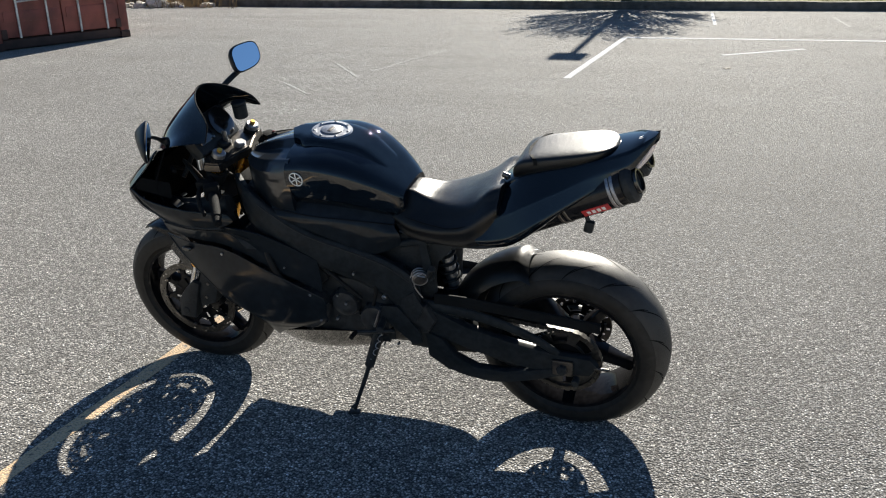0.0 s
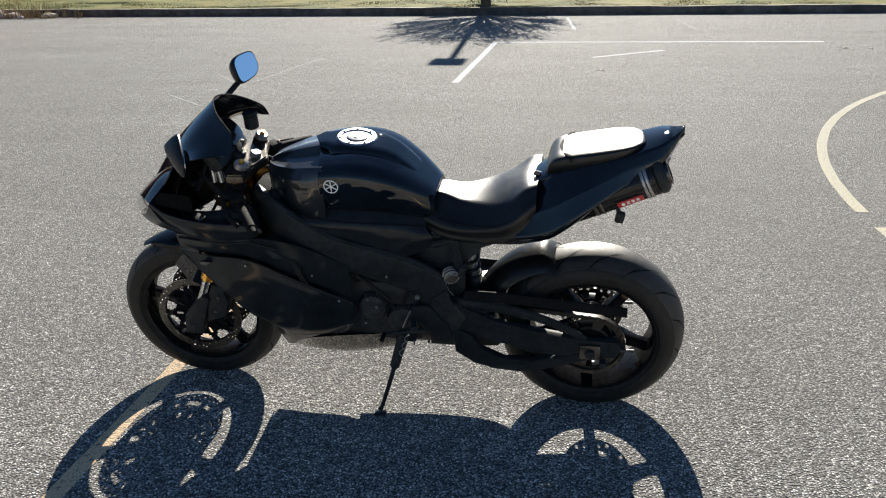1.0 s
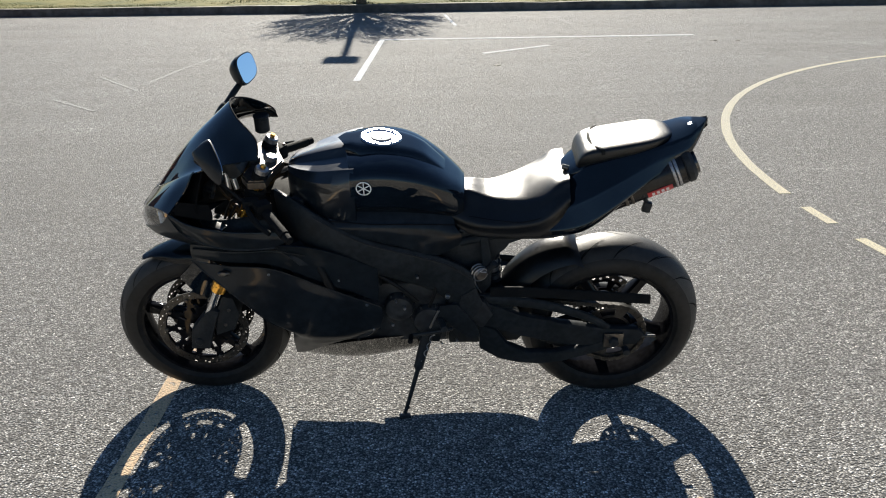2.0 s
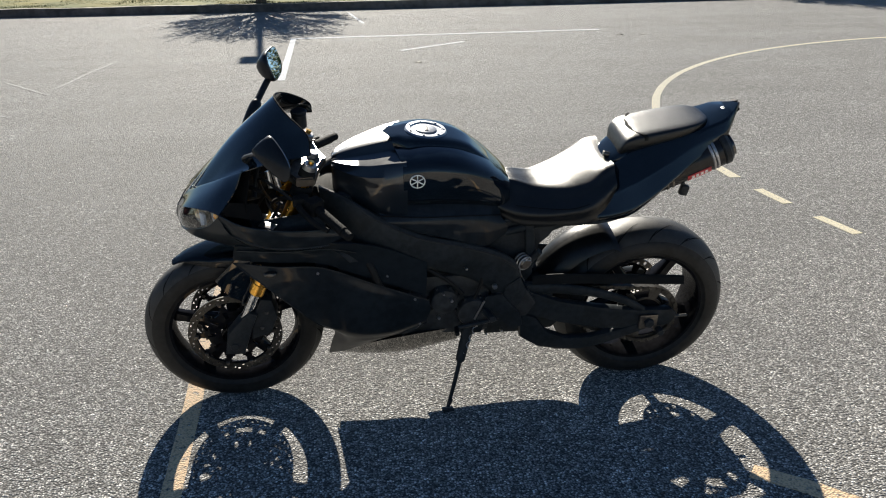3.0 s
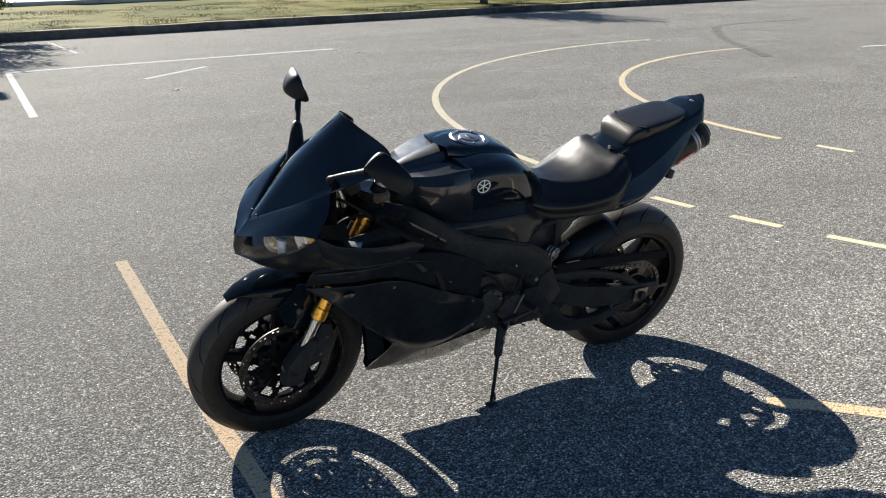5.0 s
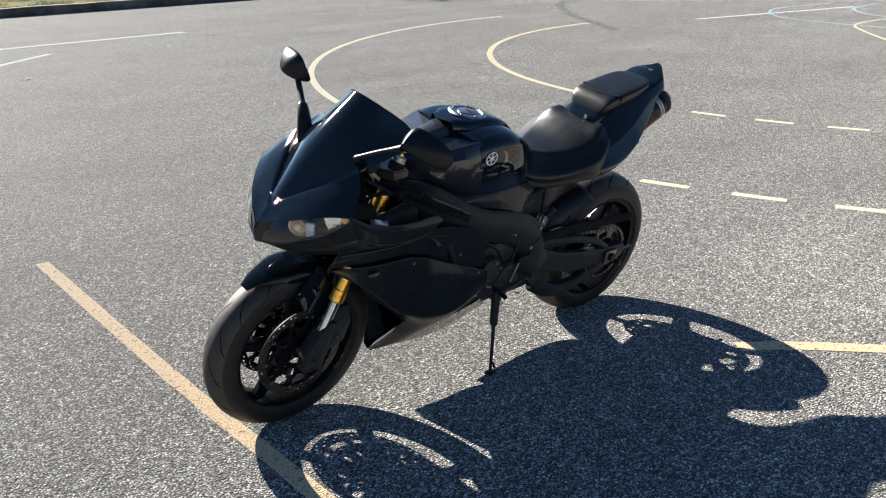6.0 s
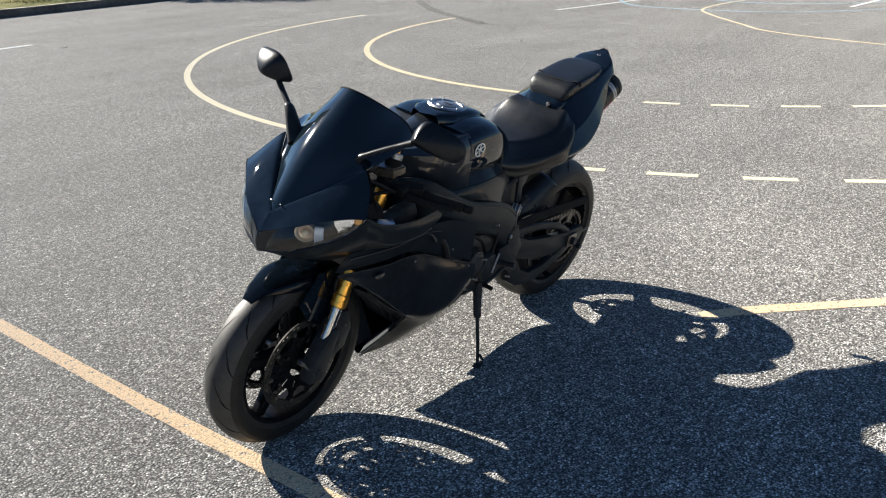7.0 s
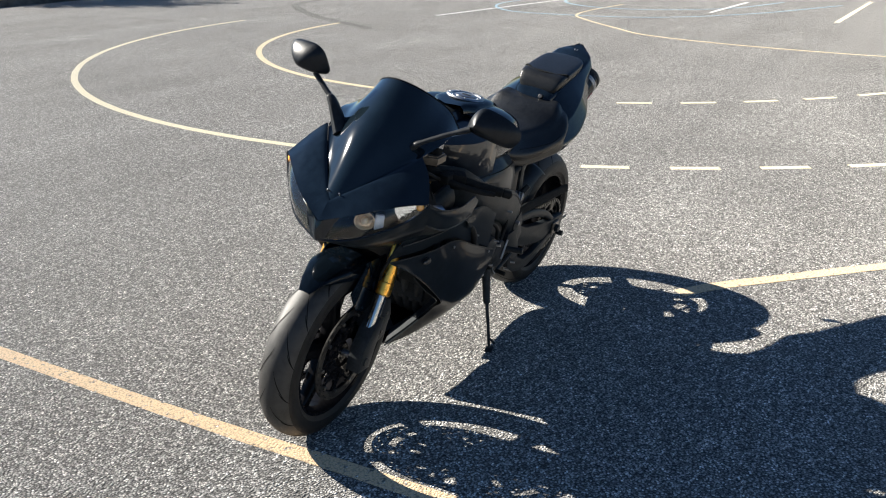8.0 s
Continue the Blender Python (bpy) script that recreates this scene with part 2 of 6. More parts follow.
CLEAR = lens_glass("clear_lens", (0.96, 0.97, 0.98))
GAUGE = mat("dark_gauge_face", (0.01, 0.01, 0.011), 0.15, coat=0.5)
# opaque pale pink: light through the lens from behind is put into the colour
TAILLENS = mat("backlit_tail_lens", (0.80, 0.68, 0.65), 0.15, coat=0.8)
CABLE = mat("black_cable", (0.010, 0.0105, 0.011), 0.55, spec=0.15)
KERB = mat("weathered_kerb", (0.075, 0.073, 0.069), 0.8, vary=0.45, scale=8, bump=0.6, bump_scale=60, spec=0.03)
SOIL = mat("grassy_soil", (0.060, 0.073, 0.018), 0.9, vary=0.45, scale=1.6, bump=0.5, bump_scale=30, second=(0.115, 0.105, 0.040), spec=0.03)
GRASS = mat("grass_blade", (0.065, 0.092, 0.018), 0.6, vary=0.55, scale=1.3, second=(0.125, 0.118, 0.042), spec=0.03)
STONE = mat("rubble_stone", (0.36, 0.34, 0.31), 0.85, vary=0.4, scale=10, bump=0.7, bump_scale=50, spec=0.03)
DRY = mat("dry_weed", (0.20, 0.155, 0.09), 0.8, vary=0.4, scale=20, spec=0.03)
BARK = mat("bark", (0.085, 0.065, 0.048), 0.9, vary=0.5, scale=15, bump=1.0, bump_scale=40)
LEAF = mat("leaf", (0.055, 0.085, 0.025), 0.6, vary=0.6, scale=4, second=(0.12, 0.13, 0.04), spec=0.03)
OXIDE = mat("oxide_red_container_paint", (0.155, 0.046, 0.040), 0.6, vary=0.5, scale=3.0, bump=0.3, bump_scale=25, second=(0.23, 0.07, 0.055))
OXIDE_DARK = mat("rusted_dark_steel", (0.035, 0.020, 0.017), 0.75, vary=0.6, scale=6.0, bump=0.5, bump_scale=30)
GALV = mat("galvanised_steel", (0.40, 0.41, 0.42), 0.5, metal=0.7, vary=0.35, scale=30)
# dusty kerb top, paler than KERB to put the sun on it into the colour
KERB_SUNLIT = mat("sunlit_kerb_dust", (0.20, 0.19, 0.165), 0.9, vary=0.5, scale=5, spec=0.03)
CONCRETE = mat("pale_concrete", (0.5, 0.49, 0.46), 0.85, vary=0.2, scale=3)
LAMPPAINT = mat("bronze_lamp_paint", (0.06, 0.05, 0.045), 0.5, vary=0.2, scale=10)


# ---- mesh helpers ----
def V(*a):
    return Vector(a)


def cat(pts, n):
    """n points on a smooth curve through pts."""
    p = [Vector(q) for q in pts]
    k = len(p) - 1
    out = []
    for i in range(n):
        s = i / (n - 1) * k
        j = min(int(s), k - 1)
        t = s - j
        p1, p2 = p[j], p[j + 1]
        p0 = p[j - 1] if j else p1 * 2 - p2
        p3 = p[j + 2] if j + 2 <= k else p2 * 2 - p1
        out.append(0.5 * (2 * p1 + (p2 - p0) * t + (2 * p0 - 5 * p1 + 4 * p2 - p3) * t * t + (3 * p1 - p0 - 3 * p2 + p3) * t ** 3))
    return out


def part(name, bm, material, parent=None, label="", smooth=True, m=None):
    bmesh.ops.recalc_face_normals(bm, faces=bm.faces[:])
    me = bpy.data.meshes.new(name)
    bm.to_mesh(me)
    bm.free()
    me.materials.append(material)
    if smooth:
        me.polygons.foreach_set("use_smooth", [True] * len(me.polygons))
        me.set_sharp_from_angle(angle=radians(38))
    ob = new(name, me)
    ob.parent = parent
    if m is not None:
        ob.matrix_basis = m
    if label:
        tagged(ob, label)
    return ob


def loft(rings, closed=True, caps=True, bm=None):
    bm = bm or bmesh.new()
    vs = [[bm.verts.new(p) for p in r] for r in rings]
    n = len(rings[0])
    for a, b in zip(vs, vs[1:]):
        for i in range(n if closed else n - 1):
            j = (i + 1) % n
            bm.faces.new((a[i], a[j], b[j], b[i]))
    if caps and closed:
        bm.faces.new(vs[0][::-1])
        bm.faces.new(vs[-1])
    return bm


def sheet(rows, nu, nv, thick=0.004, flip=False):
    """A smooth skin through rows of points (each row runs along, rows go across), with thickness inwards (towards y = 0)."""
    along = [cat(r, nu) for r in rows]
    cols = [cat([a[i] for a in along], nv) for i in range(nu)]
    if flip:
        cols = [[V(p.x, -p.y, p.z) for p in c] for c in cols]
    bm = loft(cols, closed=False)
    bmesh.ops.recalc_face_normals(bm, faces=bm.faces[:])
    bmesh.ops.solidify(bm, geom=bm.faces[:], thickness=thick)
    return bm


def tube(pts, r, n=24, seg=10, bm=None, flat=1.0, caps=True):
    """A round bar along a smooth curve. r: a number or a function of 0..1; flat squeezes it across."""
    p = cat(pts, n) if len(pts) > 2 else [Vector(pts[0]).lerp(Vector(pts[1]), i / (n - 1)) for i in range(n)]
    rings = []
    up = None
    for i, q in enumerate(p):
        d = (p[min(i + 1, n - 1)] - p[max(i - 1, 0)]).normalized()
        if up is None:
            up = d.orthogonal().normalized() if abs(d.y) > 0.9 else V(0, 1, 0)
        up = (up - d * up.dot(d)).normalized()
        side = d.cross(up)
        rad = r(i / (n - 1)) if callable(r) else r
        rings.append([q + rad * (math.cos(a) * side + math.sin(a) * up * flat) for a in (2 * math.pi * k / seg for k in range(seg))])
    return loft(rings, caps=caps, bm=bm)


def lathe(profile, seg=64, centre=(0, 0, 0), closed=True, bm=None):
    """Turns a profile of (radius, y) round the y axis through centre."""
    c = Vector(centre)
    rings = []
    for k in range(seg + 1):
        a = 2 * math.pi * k / seg
        rings.append([c + V(r * math.cos(a), y, r * math.sin(a)) for r, y in profile])
    bm = loft(rings, closed=closed, caps=False, bm=bm)
    bmesh.ops.remove_doubles(bm, verts=bm.verts[:], dist=1e-6)
    return bm


def block(c, s, bevel=0.004, m=None, bm=None):
    """A bevelled box at c with sizes s, turned by m."""
    own = bmesh.new()
    bmesh.ops.create_cube(own, size=1)
    bmesh.ops.scale(own, vec=s, verts=own.verts[:])
    if bevel:
        bmesh.ops.bevel(own, geom=own.edges[:], offset=min(bevel, min(s) * 0.45), segments=2, affect="EDGES", profile=0.6)
    bmesh.ops.transform(own, matrix=Matrix.Translation(c) @ (m or Matrix()), verts=own.verts[:])
    if bm is None:
        return own
    me = bpy.data.meshes.new("tmp")
    own.to_mesh(me)
    own.free()
    bm.from_mesh(me)
    bpy.data.meshes.remove(me)
    return bm


def rod(a, b, r, seg=14, bm=None, bevel=0.15):
    """A round bar with softened ends."""
    a, b = Vector(a), Vector(b)
    d = (b - a).normalized()
    o = d.orthogonal().normalized()
    s = d.cross(o)
    e = min(r * bevel, (b - a).length * 0.3)
    rings = [[q + k * (math.cos(t) * o + math.sin(t) * s) for t in (2 * math.pi * i / seg for i in range(seg))]
             for q, k in ((a, r - e), (a + d * e, r), (b - d * e, r), (b, r - e))]
    return loft(rings, bm=bm)


def plate(outline, y0, y1, bevel=0.003, bm=None, dense=0):
    """A plate cut to an outline in x and z, from y0 to y1."""
    o = [V(x, 0, z) for x, z in outline]
    if dense:
        o = cat(o + [o[0]], dense)[:-1]
    own = bmesh.new()
    f = own.faces.new([own.verts.new((p.x, y0, p.z)) for p in o])
    ext = bmesh.ops.extrude_face_region(own, geom=[f])
    bmesh.ops.translate(own, vec=(0, y1 - y0, 0), verts=[v for v in ext["geom"] if isinstance(v, bmesh.types.BMVert)])
    if bevel:
        rim = [e for e in own.edges if abs(e.verts[0].co.y - e.verts[1].co.y) < 1e-6]
        bmesh.ops.bevel(own, geom=rim, offset=bevel, segments=2, affect="EDGES", profile=0.6)
    if bm is None:
        return own
    me = bpy.data.meshes.new("tmp")
    own.to_mesh(me)
    own.free()
    bm.from_mesh(me)
    bpy.data.meshes.remove(me)
    return bm


def both(f):
    """Calls f for the left (-1) and the right (1) side."""
    return [f(-1), f(1)]


# ---- ground, lines, kerb, verge ----
def Empty(name, at=V(0, 0, 0), m=None):
    e = new(name)
    e.matrix_basis = m if m is not None else Matrix.Translation(at)
    return e


def flat_strip(name, pts, width, z, material, n=2, parent=None, taper=False):
    """A painted strip along a line of points on the ground, 2 mm thick."""
    p = [V(*q, 0) for q in pts]
    p = cat(p, n) if len(p) > 2 else [p[0].lerp(p[1], i / (n - 1)) for i in range(n)]
    rng = random.Random(len(pts) * 7 + int(abs(p[0].x) * 100))
    rings = []
    for i, q in enumerate(p):
        d = (p[min(i + 1, len(p) - 1)] - p[max(i - 1, 0)]).normalized()
        s = V(-d.y, d.x, 0) * width / 2
        a, b = s * (1 + rng.uniform(-0.05, 0.05)), s * (1 + rng.uniform(-0.05, 0.05))
        rings.append([q + a + V(0, 0, z), q - b + V(0, 0, z), q - b + V(0, 0, z - 0.004), q + a + V(0, 0, z - 0.004)])
    return part(name, loft(rings), material, parent, smooth=False)


def arc(cx, cy, r, a0, a1, n):
    return [(cx + r * math.cos(a), cy + r * math.sin(a)) for a in (radians(a0 + (a1 - a0) * i / (n - 1)) for i in range(n))]


def ground():
    bm = bmesh.new()
    xs = [-900, -60, -20, -6, 0, 6, 20, 60, 900]
    rows = [[V(x, y, 0) for x in xs] for y in xs]
    loft(rows, closed=False, bm=bm)
    g = part("ground", bm, ASPHALT, smooth=False)
    tagged(g, "grey asphalt of coarse chips, worn and stained, open to the horizon", "ground", kind="structure")
    return g


def line(name, pts, width, material, label, n=2, z=0.002):
    return tagged(flat_strip(name, pts, width, z, material, n), label, "line", kind="structure")


ground()
line("yellow_line", [(-0.205, 2.05), (-0.195, 0.6), (-0.165, -0.4), (-0.15, -1.0), (-0.10, -2.6)], 0.062, LINE_YELLOW, "worn yellow line painted on the asphalt", 40)
line("yellow_line", [(1.58, -0.73), (1.75, -0.87), (2.05, -1.18), (2.42, -1.58), (3.1, -2.4)], 0.07, LINE_YELLOW, "worn yellow line painted on the asphalt", 24)
line("white_line", [(-0.265, 7.08), (-0.30, 11.245)], 0.085, LINE_WHITE, "crisp white line painted on the asphalt", 12)
line("white_line", [(-0.262, 11.21), (4.72, 11.47)], 0.13, LINE_WHITE, "crisp white line painted on the asphalt", 16, 0.0025)
line("white_line", [(1.26, 9.42), (2.27, 10.275)], 0.085, LINE_WHITE, "short white line painted on the asphalt", 6)
line("white_line", [(0.63, 15.8), (0.87, 13.38)], 0.06, LINE_WHITE, "short white line near the kerb", 6)
line("faded_line", [(2.80, 15.3), (3.0, 13.3)], 0.05, LINE_FAINT, "faded white line on the asphalt", 4)
line("faded_line", [(-3.3, 13.2), (-2.6, 15.2)], 0.05, LINE_FAINT, "faded white line on the asphalt", 4)
line("faded_line", [(-3.33, 6.05), (-2.62, 5.38)], 0.04, LINE_FAINT, "faded white line on the asphalt", 6)
line("faded_line", [(-3.39, 7.52), (-2.61, 6.54)], 0.04, LINE_FAINT, "faded white line on the asphalt", 6)
line("faded_line", [(-2.67, 7.03), (-2.60, 8.2), (-2.50, 9.13)], 0.04, LINE_FAINT, "faded white line on the asphalt", 8)
line("curved_line", arc(9.80, 2.72, 6.84, 88, 182.5, 40), 0.075, LINE_PALE, "pale yellow curved court line on asphalt", 90)
line("curved_line", arc(10.12, 2.71, 4.91, 88, 183.5, 40), 0.075, LINE_SAND, "yellow curved court line on asphalt", 90)
for cx, cy, r, first, step, size, count in ((9.80, 2.72, 6.84, 184.9, 4.87, 2.65, 8), (10.12, 2.71, 4.91, 187.6, 6.6, 3.6, 8)):
    for k in range(count):
        a = first + step * k
        tagged(flat_strip("line_dash", arc(cx, cy, r, a, a + size, 4), 0.065, 0.002, LINE_PALE, 4),
               "pale yellow dash of a broken court line", "line", "dashes of the broken line", "structure")
line("curved_line", [(15.2, 4.3), (13.9, 4.45), (12.9, 4.35), (12.1, 3.8), (11.2, 3.0), (10.5, 2.3), (9.9, 0.95), (9.5, -0.8), (9.4, -3.0)], 0.04, LINE_SAND, "thin yellow curved line on asphalt", 60)
line("white_line", [(12.0, 6.7), (16.0, 5.9)], 0.06, LINE_WHITE, "white line on the far asphalt", 8)
line("white_line", [(13.1, 0.1), (17.2, 0.0)], 0.08, LINE_PALE, "pale line on the far asphalt", 8)
line("white_line", [(14.1, 2.3), (16.4, 2.15)], 0.06, LINE_WHITE, "white line on the far asphalt", 6)
line("blue_line", [(16.5, 6.6), (14.6, 6.75), (13.3, 5.9), (12.9, 4.6), (12.95, 3.0), (14.1, 1.6), (16.2, 0.4)], 0.055, LINE_BLUE, "faded blue curved line on asphalt", 40)
line("blue_line", [(17.0, 5.9), (15.6, 5.7), (14.6, 4.8), (14.3, 3.5), (15.0, 2.2), (16.6, 1.5)], 0.055, LINE_BLUE, "faded blue curved line on asphalt", 30)
line("skid_mark", [(9.7, 6.6), (10.0, 7.0), (10.86, 8.41), (11.9, 9.73), (13.08, 10.86), (14.25, 11.11), (16.0, 11.0)], 0.17, SKID, "dark curved skid mark on asphalt", 30)

line("skid_mark", [(16.9, 17.0), (17.35, 16.2), (17.7, 15.2), (19.3, 14.2), (22.0, 13.4)], 0.12, SKID, "thin dark skid mark on asphalt", 24)

KERB_LINE = [(-40, 15.3), (-11.5, 16.15), (0, 16.4), (11, 17.0), (45, 17.6)]


def kerb_y(x):
    for (x0, y0), (x1, y1) in zip(KERB_LINE, KERB_LINE[1:]):
        if x <= x1:
            return y0 + (y1 - y0) * (x - x0) / (x1 - x0)
    return KERB_LINE[-1][1]


def kerb():
    rng = random.Random(4)
    rings = []
    for i in range(160):
        x = -40 + 85 * i / 159
        y, h = kerb_y(x), 0.165 + rng.uniform(-0.008, 0.008)
        rings.append([V(x, y, 0), V(x, y + 0.02, h - 0.03), V(x, y + 0.045, h), V(x, y + 0.16, h + 0.004), V(x, y + 0.17, 0)])
    k = part("kerb", loft(rings), KERB)
    # pale strip that stands for sunlight along the dusty kerb top
    top = part("kerb_edge", loft([[r[1] + V(0, 0.012, 0.022), r[2] + V(0, -0.012, 0.004), r[2] + V(0, 0.05, 0.007), r[3] + V(0, 0, 0.002), r[2] + V(0, 0.02, -0.02)] for r in rings]), KERB_SUNLIT)
    tagged(top, "pale dusty strip for the sunlit top of the kerb", "kerb", kind="structure")
    tagged(k, "low weathered asphalt kerb with a shaded face along the grass", "kerb", kind="structure")


def verge():
    rng = random.Random(5)
    rings = []
    for i in range(90):
        x = -300 + 600 * i / 89 if i in (0, 89) else -42 + 88 * i / 89
        y = kerb_y(max(-40, min(45, x))) + 0.165
        rings.append([V(x, y, 0.02), V(x, y, 0.15)] + [V(x, y + d, 0.15 + 0.05 * noise.noise(V(x * 0.6, d * 0.5, 0)) * min(1, d) + 0.01 * d) for d in (0.3, 0.8, 1.5, 2.5, 4, 7, 12)] + [V(x, 500, 1.0), V(x, 500, -1)])
    g = part("grass_verge", loft(rings), SOIL)
    tagged(g, "short dry autumn grass on soil behind the kerb", "grass", kind="structure")
    # blades
    vs, fs = [], []
    for i in range(110000):
        x = rng.uniform(-17, 22)
        d = rng.random() ** 1.6 * 6.5
        y = kerb_y(x) + 0.18 + d
        z = 0.15 + 0.05 * noise.noise(V(x * 0.6, d * 0.5, 0)) * min(1, d) + 0.01 * d
        if noise.noise(V(x * 0.9, d * 1.3, 3)) < -0.25:
            continue
        h = rng.uniform(0.008, 0.024) * (1.5 if noise.noise(V(x * 0.4, d * 0.8, 9)) > 0.15 else 0.8)
        a, lean = rng.uniform(0, 6.28), rng.uniform(0, 0.6) * h
        w = rng.uniform(0.004, 0.009)
        k = len(vs)
        dx, dy = math.cos(a) * w, math.sin(a) * w
        vs += [(x - dx, y - dy, z - 0.01), (x + dx, y + dy, z - 0.01), (x + dy / w * lean, y - dx / w * lean, z + h)]
        fs.append((k, k + 1, k + 2))
    me = bpy.data.meshes.new("grass")
    me.from_pydata(vs, [], fs)
    me.materials.append(GRASS)
    tagged(new("grass", me), "tufts of short green and straw grass blades", "grass", kind="stuff")
    far = part("pavement", block((-6, 26.6, 0.30), (24, 3.0, 0.12), 0.02), CONCRETE)
    tagged(far, "pale concrete path across the grass", "path", kind="structure")


def tree(name, x, y, height, seed, leaves, label):
    """A low, vase-shaped tree: a short tapered trunk, many limbs that fan out from it and loose foliage along them."""
    rng = random.Random(seed)
    top = Empty(name, V(x, y, 0.15))
    bm = bmesh.new()
    tips = []

    def limb(a, d, length, r, depth):
        b = a + d * length
        mid = (a + b) / 2 + V(rng.uniform(-1, 1), rng.uniform(-1, 1), 0.4) * length * 0.06
        tube([a, mid, b], lambda s: r * (1 - 0.5 * s), 6, 7 if depth < 2 else 5, bm)
        if depth >= 1:
            tips.append((a.lerp(b, 0.3 if depth == 1 else 0), b))
        if depth == 4:
            return
        for k in range(3 if depth else 30):
            t = rng.uniform(0.5, 1.0) if k else 1.0
            yaw = rng.uniform(0, 6.28) if depth else k * 2.4 + rng.uniform(-0.2, 0.2)
            out = V(math.cos(yaw), math.sin(yaw), 0)
            if depth:
                nd, long = (d + out * rng.uniform(0.2, 0.42) + V(0, 0, 0.06)).normalized(), length * rng.uniform(0.6, 0.82)
            else:
                lean = radians(8 + 72 * (k + 0.5) / 30)
                nd, long = V(0, 0, math.cos(lean)) + out * math.sin(lean), height * (0.30 - 0.12 * math.sin(lean)) * rng.uniform(0.85, 1.1)
            limb(a.lerp(b, t), nd, long, r * (0.26 if not depth else 0.55), depth + 1)

    limb(V(0, 0, -0.1), V(0.03, 0, 1).normalized(), height * 0.12, 0.14, 0)
    part("trunk", bm, BARK, top)
    vs, fs = [], []
    for i in range(leaves):
        a, b = rng.choice(tips)
        q = a.lerp(b, rng.random()) + V(rng.gauss(0, 1), rng.gauss(0, 1), rng.gauss(0, 1)) * 0.10
        u = V(rng.gauss(0, 1), rng.gauss(0, 1), rng.gauss(0, 1)).normalized() * rng.uniform(0.03, 0.06)
        w = u.orthogonal().normalized() * u.length * 0.45
        k = len(vs)
        vs += [q - u, q + w, q + u, q - w]
        fs.append((k, k + 1, k + 2, k + 3))
    me = bpy.data.meshes.new("crown")
    me.from_pydata([tuple(v) for v in vs], [], fs)
    me.materials.append(LEAF)
    new("crown", me).parent = top
    tagged(top, label, "tree")


def lamp_post(x, y):
    top = Empty("lamp_post", V(x, y, 0.15))
    base = part("base", lathe([(0.0, 0), (0.13, 0), (0.13, 0.05), (0.09, 0.09), (0.0, 0.09)], 20, closed=False), CONCRETE, top)
    base.matrix_basis = Matrix.Rotation(radians(90), 4, "X")
    part("pole", rod((0, 0, 0), (0, 0, 5.48), 0.055, 16), LAMPPAINT, top)
    part("bracket", block((0, -0.12, 5.40), (0.07, 0.26, 0.09), 0.01), LAMPPAINT, top)
    head = part("lamp_head", block((0, -0.30, 5.40), (0.48, 0.34, 0.26), 0.03), LAMPPAINT, top)
    part("lens", block((0, -0.30, 5.262), (0.42, 0.28, 0.02), 0.006), CLEAR, head)
    tagged(top, "dark bronze lamp post with a square head on the verge", "lamp")


